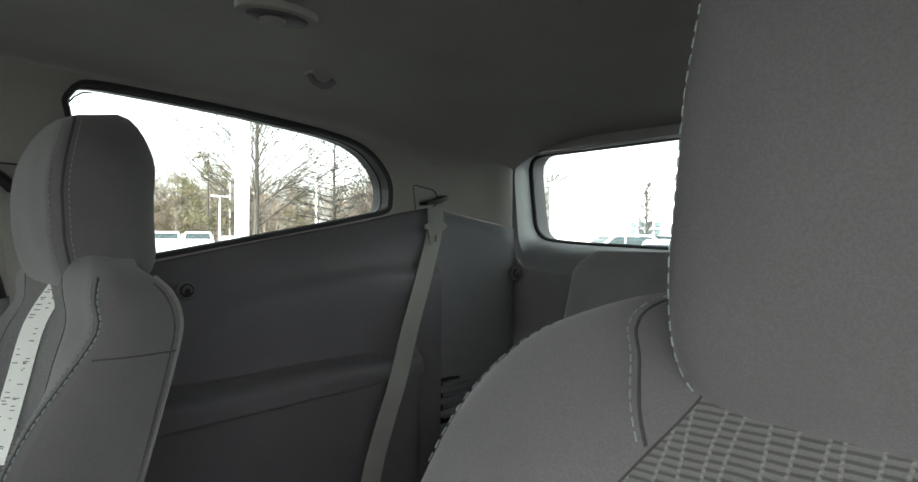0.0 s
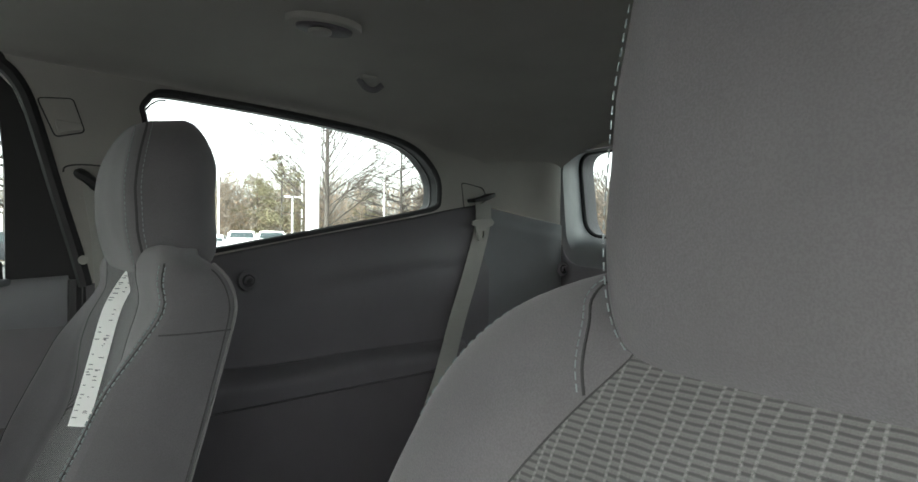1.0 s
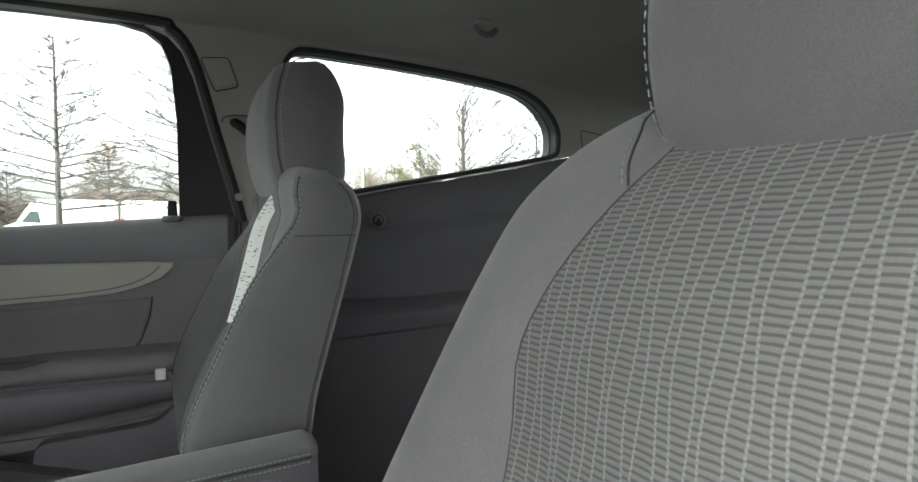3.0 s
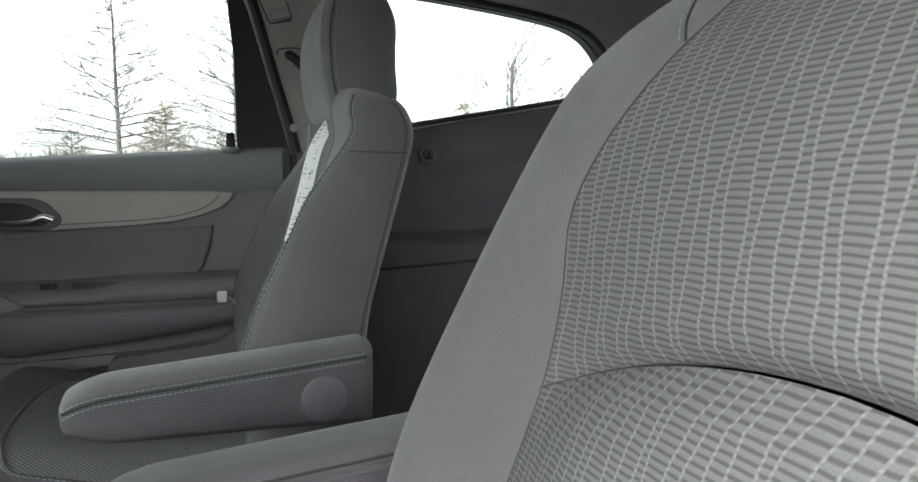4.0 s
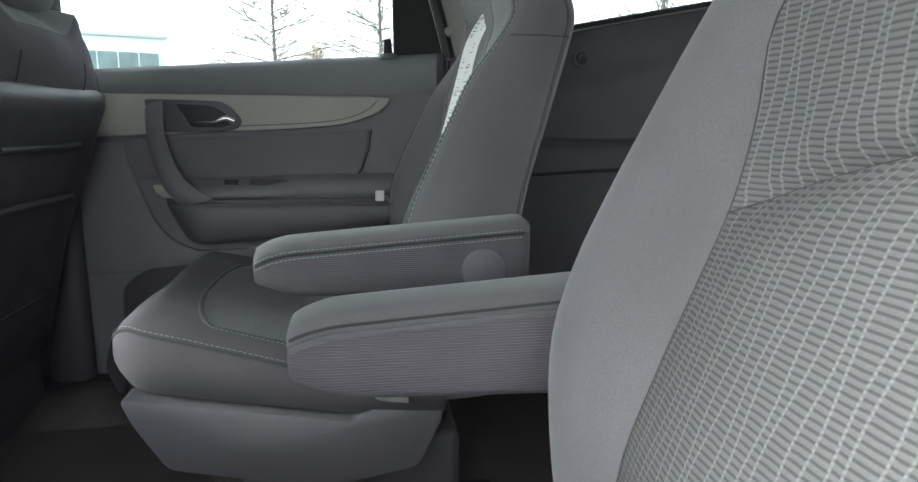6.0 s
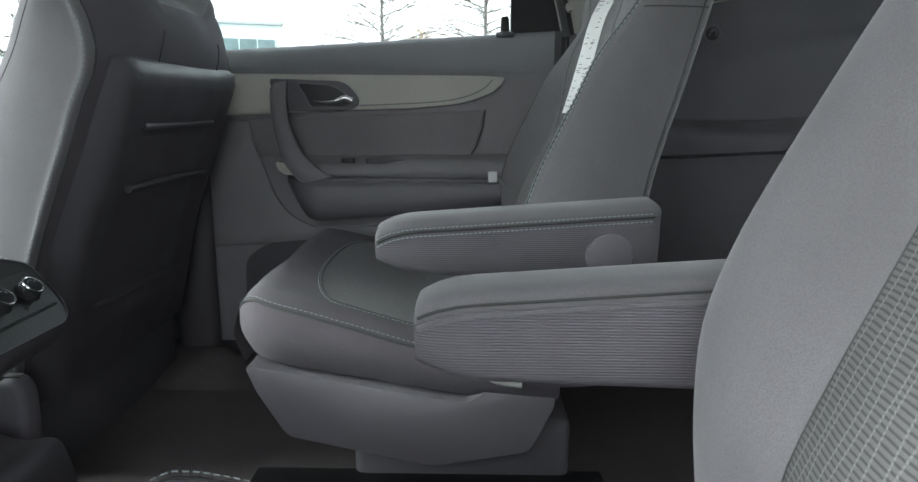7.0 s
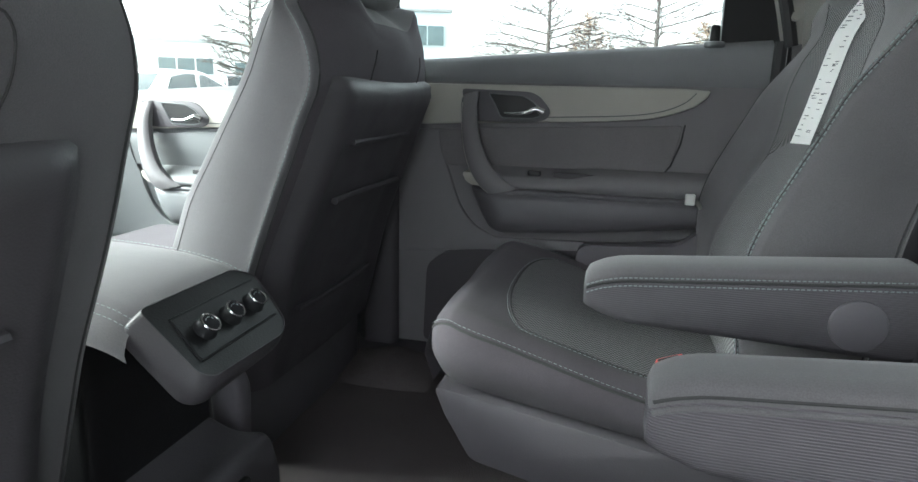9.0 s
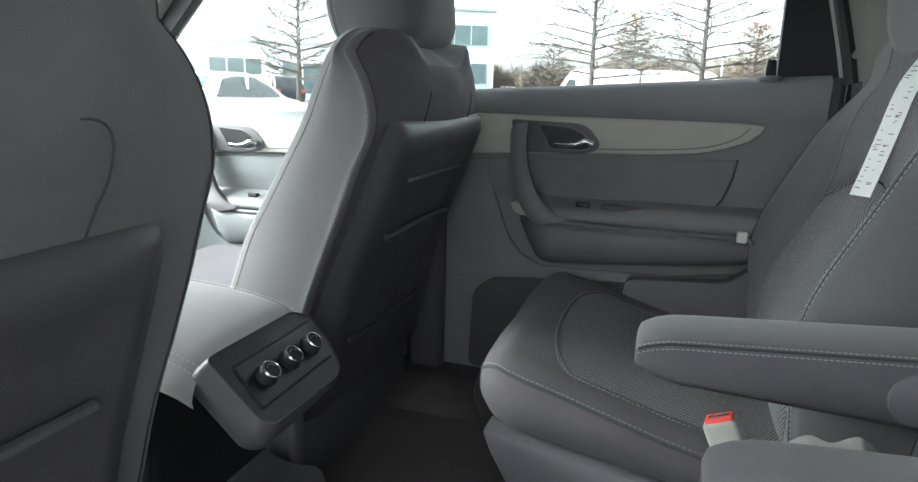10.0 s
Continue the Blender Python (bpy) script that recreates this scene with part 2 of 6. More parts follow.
def prism(outline, lo, hi, axis="y", bevel=0.0, seg=3):
    """A polygon (two coordinates a point) drawn out along an axis, with rounded rims."""
    bm = bmesh.new()

    def at(a, b, c):
        return {"y": (a, c, b), "x": (c, a, b), "z": (a, b, c)}[axis]
    v0 = [bm.verts.new(at(a, b, lo)) for a, b in outline]
    v1 = [bm.verts.new(at(a, b, hi)) for a, b in outline]
    n = len(outline)
    bm.faces.new(v0)
    bm.faces.new(v1[::-1])
    for i in range(n):
        bm.faces.new((v0[i], v1[i], v1[(i + 1) % n], v0[(i + 1) % n]))
    bmesh.ops.recalc_face_normals(bm, faces=bm.faces)
    if bevel:
        es = [e for e in bm.edges if e.calc_face_angle(0) > 0.5]
        bmesh.ops.bevel(bm, geom=es, offset=bevel, segments=seg, affect="EDGES", profile=0.5, clamp_overlap=True)
    return bm


def box(lo, hi, bevel=0.0, seg=3):
    return prism([(lo[0], lo[1]), (hi[0], lo[1]), (hi[0], hi[1]), (lo[0], hi[1])], lo[2], hi[2], "z", bevel, seg)


def rounded(pts, r, n=4):
    """A polygon with its corners rounded by about r."""
    out = []
    m = len(pts)
    for i in range(m):
        p, a, b = Vector(pts[i]), Vector(pts[i - 1]), Vector(pts[(i + 1) % m])
        ra = min(r, (a - p).length * 0.45)
        rb = min(r, (b - p).length * 0.45)
        s, e = p + (a - p).normalized() * ra, p + (b - p).normalized() * rb
        for k in range(n + 1):
            t = k / n
            q = s * (1 - t) ** 2 + p * 2 * t * (1 - t) + e * t * t
            out.append((q.x, q.y))
    return out


def holed(outer, holes, lo, hi, axis="y"):
    """A wall with openings: outlines in two coordinates, thickness along the axis."""
    from mathutils.geometry import tessellate_polygon
    loops = [outer] + holes
    tris = tessellate_polygon([[Vector((a, b, 0)) for a, b in lp] for lp in loops])
    flat = [p for lp in loops for p in lp]

    def at(p, c):
        return {"y": (p[0], c, p[1]), "x": (c, p[0], p[1])}[axis]
    bm = bmesh.new()
    v0 = [bm.verts.new(at(p, lo)) for p in flat]
    v1 = [bm.verts.new(at(p, hi)) for p in flat]
    for t in tris:
        for vs in ([v0[i] for i in t], [v1[i] for i in t][::-1]):
            try:
                bm.faces.new(vs)
            except ValueError:
                pass
    k = 0
    for lp in loops:
        n = len(lp)
        for i in range(n):
            bm.faces.new((v0[k + i], v0[k + (i + 1) % n], v1[k + (i + 1) % n], v1[k + i]))
        k += n
    bmesh.ops.recalc_face_normals(bm, faces=bm.faces)
    return bm


def ring(outline, c, r, axis="y", n=6):
    """A round bead that follows a closed outline."""
    pts = []
    for a, b in outline:
        pts.append(Vector({"y": (a, c, b), "x": (c, a, b), "z": (a, b, c)}[axis]))
    rows, m = [], len(pts)
    nrm = Vector({"y": (0, 1, 0), "x": (1, 0, 0), "z": (0, 0, 1)}[axis])
    for i, p in enumerate(pts):
        d = (pts[(i + 1) % m] - pts[i - 1]).normalized()
        a = d.cross(nrm)
        rows.append([p + r * (math.cos(2 * math.pi * k / n) * a + math.sin(2 * math.pi * k / n) * nrm) for k in range(n)])
    rows.append(rows[0])
    return grid(rows, closed=True)


def disc(c, r, d, axis, bevel=0.0, n=28):
    pts = [(c[0] + r * math.cos(2 * math.pi * k / n), c[1] + r * math.sin(2 * math.pi * k / n)) for k in range(n)]
    return prism(pts, d[0], d[1], axis, bevel, 2)


def stitches(path, gap=0.0065, long=0.0042, r=0.00055, lift=(0, 0, 0)):
    """Short thread lengths along a path."""
    p = np.array(path, float) + np.array(lift)
    seg = np.linalg.norm(np.diff(p, axis=0), axis=1)
    s = np.concatenate([[0], np.cumsum(seg)])
    verts, faces = [], []
    for d in np.arange(0, s[-1] - long, gap):
        a = np.array([np.interp(d, s, p[:, k]) for k in range(3)])
        b = np.array([np.interp(d + long, s, p[:, k]) for k in range(3)])
        w = b - a
        w = w / (np.linalg.norm(w) + 1e-9)
        u = np.cross(w, (0.3, 0.9, 0.2))
        u /= np.linalg.norm(u)
        v = np.cross(w, u)
        i0 = len(verts)
        for q in (a, b):
            for k in range(4):
                t = math.pi / 2 * k
                verts.append(q + r * (math.cos(t) * u + math.sin(t) * v))
        for k in range(4):
            faces.append((i0 + k, i0 + (k + 1) % 4, i0 + 4 + (k + 1) % 4, i0 + 4 + k))
        faces.append((i0 + 3, i0 + 2, i0 + 1, i0))
        faces.append((i0 + 4, i0 + 5, i0 + 6, i0 + 7))
    me = bpy.data.meshes.new("tmp")
    me.from_pydata([tuple(q) for q in verts], [], faces)
    bm = bmesh.new()
    bm.from_mesh(me)
    bpy.data.meshes.remove(me)
    return bm


# ---- seats ----
def seat_back(root, at, levels, mats, split_z=None, n_levels=46, drop_top=0.034, crest_stitch=True, hollow=False):
    """The back of a seat from level rows (z, half width, insert half width, insert x, crest x, rear x).
    at(w, x, z) places a point; w runs from the seat's middle to its aisle side."""
    cloth_m, insert_m, side_m, rear_m = mats
    lev = spline(levels, n_levels)

    def ring_pts(row):
        z, c, p, px, cx, rx = row
        e = 0.0 if split_z else min(0.075 * max(0.0, (z - 1.19) / 0.15) ** 1.6, max(0.0, rx - cx - 0.046))
        rx = max(rx, cx + 0.046)
        key = [(0, px + 0.006), (p * 0.55, px + 0.003), (p, px), (p + 0.025, px * 0.45 + cx * 0.55 - 0.006), (p + (c - p) * 0.62, cx - 0.004), (c - 0.012, cx + 0.004),
               (c, cx + 0.022), (c + 0.006, cx * 0.55 + (rx - e) * 0.45), (c, rx - 0.018 - e), (c - 0.012, rx - e), (c * 0.6, rx + 0.012 - 0.3 * e), (0, rx + 0.016)]
        if hollow:
            key[3:7] = [(p + 0.022, px * 0.74 + cx * 0.26), (p + (c - p) * 0.60, px * 0.30 + cx * 0.70 + 0.002), (c - 0.010, cx + 0.004), (c + 0.002, cx + 0.014)]
        return z, key

    idx = {"insert": (0, 2), "bolster": (2, 6), "side": (6, 9), "rear": (9, 11)}
    rows = {k: [] for k in idx}
    top_z = lev[-1][0]
    for row in lev:
        z, key = ring_pts(row)
        for k, (a, b) in idx.items():
            pts = spline(key, 11 * 5 + 1)[a * 5:b * 5 + 1]
            g = max(0.0, (z - top_z + 0.078) / 0.078)
            drop = []
            for n_, (w, x) in enumerate(pts):
                h = min(1.0, max(0.0, (a + n_ / 5 - 4) / 4))
                drop.append((w, x, z - drop_top * g * g * h * h * (3 - 2 * h)))
            rows[k].append(drop)
    out = {}
    length = np.concatenate([[0], np.cumsum(np.linalg.norm(np.diff([[r[0], r[3]] for r in lev], axis=0), axis=1))])
    # the insert, one sheet from side to side, in two pieces at an arched seam
    sheet, uv = [], []
    for i, r in enumerate(rows["insert"]):
        line = [(-w, x, z) for w, x, z in r[::-1]][:-1] + r
        sheet.append(line)
        uv.append([(w, length[i]) for w, x, z in line])
    if split_z is None:
        part("insert", grid([[at(*p) for p in r] for r in sheet], uvs=uv), insert_m, root)
    else:
        lo_rows, lo_uv, hi_rows, hi_uv = [], [], [], []
        zs = np.array([r[0] for r in lev])
        m = len(sheet[0])
        arr = np.array(sheet)

        def sample(j, z):
            return np.array([arr[0, j, 0] * 0 + np.interp(z, zs, arr[:, j, 0]), np.interp(z, zs, arr[:, j, 1]), z]), (np.interp(z, zs, arr[:, j, 0]), np.interp(z, zs, length))
        for kind, store, suv in (("lo", lo_rows, lo_uv), ("hi", hi_rows, hi_uv)):
            steps = 22
            for s in range(steps + 1):
                t = s / steps
                line, lu = [], []
                for j in range(m):
                    wrel = abs(arr[0, j, 0]) / max(abs(arr[0, 0, 0]), 1e-6)
                    zc = split_z + 0.047 * (1 - wrel ** 2)
                    if kind == "lo":
                        z = zs[0] + (zc - zs[0]) * t
                        q, u2 = sample(j, z)
                        swell = 0.018 * (1 - wrel ** 4) * min(1, (z - zs[0]) / 0.12)
                        roll_in = max(0, (t - 0.86) / 0.14)
                        q[1] -= swell * (1 - roll_in ** 3) - 0.010 * roll_in ** 4 * (1 - wrel ** 6)
                    else:
                        z = zc + (zs[-1] - zc) * t
                        q, u2 = sample(j, z)
                        q[1] += 0.015 * max(0, 1 - t / 0.09) ** 2 * (1 - wrel ** 6)
                    line.append(at(*q))
                    lu.append(u2)
                store.append(line)
                suv.append(lu)
        part("lower_insert", grid(lo_rows, uvs=lo_uv), insert_m, root)
        # dark cord that paints the shade in the crevice of the arched seam
        part("insert_seam", tube([Vector(p) + Vector((-0.001, 0, 0.0008)) for p in hi_rows[0]], 0.0006, 6), SEAM, root)
        part("upper_insert", grid(hi_rows, uvs=hi_uv), insert_m, root)
    for sgn in (1, -1):
        for k, name, mt in (("bolster", "bolster", cloth_m), ("side", "side_panel", side_m)):
            part(name, grid([[at(sgn * w, x, z) for w, x, z in r] for r in rows[k]]), mt, root)
        edge = [rows["side"][i][-1] for i in range(n_levels)]
        if split_z:
            part("piping", tube([at(sgn * w, x, z) for w, x, z in edge[:-6]], 0.0035, 6), PIPE, root, "piping cord")
            part("rear_seam", tube([at(sgn * (rows["side"][i][-4][0] + 0.0002), rows["side"][i][-4][1], rows["side"][i][-4][2]) for i in range(2, n_levels - 7)], 0.0009, 5), SEAM, root)
        else:
            part("rear_seam", tube([at(sgn * w, x, z) for w, x, z in edge[:-2]], 0.0016, 5), SEAM, root)
            row = [rows["side"][i][-4] for i in range(2, n_levels - 2)]
            part("stitching", stitches([at(sgn * (w + 0.0012), x, z) for w, x, z in row], 0.007, 0.0048, 0.0009), THREAD, root, "pale stitching thread")
        seam = [rows["bolster"][i][-1] for i in range(2, n_levels - 1)]
        if crest_stitch:
            part("seam", tube([at(sgn * (w + 0.0002), x, z) for w, x, z in seam], 0.0011 if crest_stitch and split_z else 0.0006, 5), SEAM, root)
        rim = [rows["bolster"][i][0] for i in range(2, n_levels - 3)]
        part("insert_edge", tube([at(sgn * w, x - 0.0002, z) for w, x, z in rim], 0.0006, 5), SEAM, root)
        lv = np.array([r[0] for r in lev])

        def on(strip, z, f):
            r = rows[strip][int(np.argmin(abs(lv - z)))]
            q = f * (len(r) - 1)
            k0 = min(int(q), len(r) - 2)
            p = np.array(r[k0]) * (1 - q + k0) + np.array(r[k0 + 1]) * (q - k0)
            return p
        if not split_z:
            continue
        cross = [on("side", top_z - 0.095, f) for f in np.linspace(0.02, 0.95, 12)]
        part("cross_seam", tube([at(sgn * (w + 0.0003), x, z) for w, x, z in cross], 0.0009, 5), SEAM, root)
        if crest_stitch:
            ear = spline([on("bolster", top_z + dz, f) for dz, f in ((-0.066, 0.02), (-0.056, 0.15), (-0.046, 0.24), (-0.034, 0.30), (-0.022, 0.36), (-0.010, 0.40), (-0.002, 0.42))], 24)
            part("ear_seam", tube([at(sgn * w, x - 0.0003, z) for w, x, z in ear], 0.0009, 5), SEAM, root)
            part("stitching", stitches([at(sgn * (w + 0.004), x - 0.0009, z + 0.001) for w, x, z in ear]), THREAD, root, "pale stitching thread")
            s1 = [at(sgn * (rows["bolster"][i][17][0] + 0.0006), rows["bolster"][i][17][1] - 0.0004, rows["bolster"][i][17][2] + 0.0003) for i in range(30, n_levels - 1)]
            part("stitching", stitches(s1, 0.0075, 0.0048, 0.0007), THREAD, root, "pale stitching thread")
        else:
            for q, out in ((15, 0.0010), (18, 0.0012)) if sgn > 0 else ():
                part("stitching", stitches([at(sgn * (w + out * 0.6), x - out, z) for w, x, z in (rows["bolster"][i][q] for i in range(2, n_levels - 6))], 0.0075, 0.0050, 0.0008), THREAD, root, "pale stitching thread")
            part("crest_seam", tube([at(sgn * (w + 0.0004), x - 0.0004, z) for w, x, z in (rows["bolster"][i][17] for i in range(2, n_levels - 6))], 0.0012, 5), SEAM, root)
    rear = [[(-w, x, z) for w, x, z in r[::-1]][:0] + r + [(-w, x, z) for w, x, z in r[::-1]][1:] for r in rows["rear"]]
    part("back_cover", grid([[at(*p) for p in r] for r in rear]), rear_m, root)
    # the top edge, closed by a rounded cap
    last = []
    for k in ("insert", "bolster", "side", "rear"):
        last += rows[k][-1][:-1] if k != "rear" else rows[k][-1]
    loop = [at(*p) for p in last] + [at(-w, x, z) for w, x, z in last[::-1][1:-1]]
    mid = sum((Vector(p) for p in loop), Vector()) / len(loop)
    caps = [loop, [Vector(p).lerp(mid, 0.35) + Vector((0, 0, 0.004)) for p in loop], [Vector(p).lerp(mid, 0.9) + Vector((0, 0, 0.008)) for p in loop]]
    part("top_cover", grid(caps, closed=True), side_m, root)
    return rows


def headrest(root, at, x0, z0, z1, half, depth, mats, lean=0.12, sd=0.0, taper=0.0, dome=0.030, crown=3.4, soft=0.45):
    """A padded headrest: a front pad, a band round it with a stitched seam, a rear shell."""
    front_m, side_m = mats
    n = 96

    def outline(k):
        a = 2 * math.pi * k / n
        c, s = math.cos(a), math.sin(a)
        e = 2 / 7.0 if s < 0 else 2 / crown
        w = half * math.copysign(abs(c) ** e, c)
        z = math.copysign(abs(s) ** e, s)
        narrow = (1 - 0.10 * max(0, z) ** 2) if not taper else 1 - taper * (z + 1) / 2
        return w * narrow, (z0 + z1) / 2 + (z1 - z0) / 2 * z

    def lay(scale, dx, dz=0.0):
        r = []
        zm = (z0 + z1) / 2
        for k in range(n):
            w, z = outline(k)
            w, z = w * scale, zm + (z - zm) * scale + dz
            curve = 0.10 * ((z - zm) / (z1 - z0)) ** 2
            t = min(1.0, max(0.0, dx / depth))
            up = max(0.0, (z - zm) / (z1 - zm)) ** 2
            z -= up * (0.016 * (1 - t) ** 2 + dome * max(0.0, (t - 0.35) / 0.65) ** 2)
            r.append(at(w, x0 + dx + (sd if dx < 0.02 else 0.0) * (1.0 if dx > -0.006 else 0.5) + lean * (z - zm) * 0.35 + curve, z))
        return r
    front = [lay(0.001, -0.020), lay(0.3, -0.0195), lay(0.6, -0.017), lay(0.8, -0.012), lay(0.92, -0.005), lay(0.968, 0.001), lay(0.984, 0.007)]
    part("front_pad", grid(front, closed=True), front_m, root)
    d = depth
    band = [lay(0.984, 0.007), lay(0.992, 0.014), lay(1.0, 0.026)]
    for k in range(1, 12):
        a = math.pi / 2 * k / 11
        band.append(lay(max(0.001, 1.004 * math.cos(a) ** soft), 0.026 + (d - 0.026) * math.sin(a) ** 0.85))
    part("rear_pad", grid(band, closed=True), side_m, root)
    part("seam", grid([[Vector(p) for p in lay(0.983, 0.0055)], [Vector(p) for p in lay(0.989, 0.0070)], [Vector(p) for p in lay(0.990, 0.0085)]], closed=True), SEAM, root)
    for k, dx in ((0.9955, 0.0135), (0.945, -0.0045)):
        st = lay(k, dx)[:60 if dx < 0 else n]
        st = (lay(k, dx)[84:] + st[:60]) if dx < 0 else st + st[:1]
        part("stitching", stitches(st, 0.0068, 0.0042, 0.0005), THREAD, root, "pale stitching thread")
    for w in (-0.055, 0.055):
        part("post", tube([at(w, x0 + d * 0.55, z0 - 0.04), at(w, x0 + d * 0.55, z0 + 0.03)], 0.006, 8), CHROME, root, "chrome post")


def armrest(root, at, w0, w1, x0, x1, z_top, z_rear, z_bot, z_botr, mats, knob_side=1):
    """A folding armrest: padded top over a ribbed side, piping and a round pivot cap."""
    top_m, side_m = mats
    wm, hw = (w0 + w1) / 2, (w1 - w0) / 2

    def section(x, t):
        zt = z_top + (z_rear - z_top) * t
        zb = z_bot + (z_botr - z_bot) * t
        nose = max(0, 1 - (x - x0) / 0.05)
        lift = 0.014 * nose ** 1.4
        drop = 0.012 * nose ** 2.5
        wn = hw * (1 - 0.25 * nose ** 3)
        return zt - drop, zb + lift, wn
    xs = [x0 + 0.001, x0 + 0.004, x0 + 0.010, x0 + 0.02, x0 + 0.035, x0 + 0.05] + list(np.linspace(x0 + 0.08, x1 - 0.02, 10)) + [x1 - 0.008, x1]
    tops, sides = [], []
    for x in xs:
        t = (x - x0) / (x1 - x0)
        zt, zb, wn = section(x, t)
        zs = zt - 0.015
        if x == xs[0] or x == xs[-1]:
            wn *= 0.86
            zt -= 0.006
        tops.append([at(wm + a * wn, x, z) for a, z in ((1.0, zs), (1.03, zs + 0.006), (0.98, zt - 0.005), (0.8, zt - 0.0005), (0.4, zt + 0.0015), (0, zt + 0.002), (-0.4, zt + 0.0015), (-0.8, zt - 0.0005), (-0.98, zt - 0.005), (-1.03, zs + 0.006), (-1.0, zs))])
        sides.append([at(wm + a * wn, x, z) for a, z in ((0.97, zs), (0.99, zs - 0.004), (0.97, (zs + zb) / 2), (0.9, zb + 0.008), (0.7, zb), (0, zb - 0.001), (-0.7, zb), (-0.9, zb + 0.008), (-0.97, (zs + zb) / 2), (-0.99, zs - 0.004), (-0.97, zs))])
    bm = grid(tops)
    for end in (0, -1):
        vs = [bm.verts.new(p) for p in tops[end]]
        bm.faces.new(vs)
    part("top_pad", bm, top_m, root)
    bm = grid(sides)
    for end in (0, -1):
        vs = [bm.verts.new(p) for p in sides[end]]
        bm.faces.new(vs)
    part("side_cover", bm, side_m, root)
    for sg, i in ((1, 0), (-1, -1)):
        line = [tops[k][i] for k in range(1, len(xs) - 1)]
        part("seam", tube([Vector(p) + Vector((0, 0, 0.0 if sg > 0 else 0.0045)) for p in line], 0.0016, 6), SEAM, root)
        if sg < 0:
            part("piping", tube([Vector(p) + Vector((0, 0, -0.0042)) for p in line], 0.0024, 8), top_m, root)
            continue
        for dz, g in ((0.0042, 0.0050), (-0.0042, 0.0050)):
            path = [Vector(p) + Vector((0, 0, dz)) + (Vector(p) - Vector(tops[k + 1][5])).normalized() * 0.0012 for k, p in enumerate(line)]
            part("stitching", stitches(path, g, 0.0032, 0.0007), THREAD, root, "pale stitching thread")
    c = at(wm + knob_side * (hw + 0.004), x1 - 0.055, 0.5 * (z_rear + z_botr) - 0.012)
    c0 = at(wm + knob_side * hw * 0.9, 0, 0)
    ys = sorted((c[1], c0[1]))
    part("pivot_cap", disc((c[0], c[2]), 0.026, ys, "y", 0.003), BASE, root, "round grey pivot cap")


LEVELS = [(0.780, 0.245, 0.167, 0.136, 0.142, 0.255), (0.850, 0.262, 0.170, 0.136, 0.130, 0.264), (0.900, 0.268, 0.173, 0.135, 0.123, 0.268),
          (0.960, 0.272, 0.175, 0.140, 0.118, 0.274), (1.020, 0.272, 0.175, 0.160, 0.119, 0.280), (1.070, 0.272, 0.175, 0.180, 0.133, 0.287),
          (1.120, 0.271, 0.176, 0.200, 0.155, 0.300), (1.170, 0.268, 0.176, 0.211, 0.179, 0.315), (1.220, 0.263, 0.177, 0.217, 0.203, 0.330),
          (1.265, 0.257, 0.156, 0.229, 0.225, 0.344), (1.305, 0.250, 0.131, 0.250, 0.248, 0.355), (1.335, 0.240, 0.113, 0.276, 0.275, 0.362),
          (1.355, 0.225, 0.113, 0.293, 0.298, 0.366), (1.370, 0.195, 0.106, 0.308, 0.320, 0.368), (1.378, 0.150, 0.090, 0.322, 0.337, 0.366)]
FAR_LEVELS = [(z, c * 0.945, min(p, 0.165), px + 0.010 * min(1.0, max(0.0, (z - 1.02) / 0.10)) * min(1.0, max(0.0, (1.36 - z) / 0.06)) - 0.7 * max(0.0, z - 1.30), cx - 0.006 + 0.018 * min(1.0, max(0.0, (z - 1.22) / 0.08)) - 0.9 * max(0.0, z - 1.30), rx - 0.010 - 8.0 * max(0.0, z - 1.295) ** 2) for z, c, p, px, cx, rx in LEVELS]
NEAR_Y, FAR_Y, FAR_X = -0.44, 0.48, -0.076


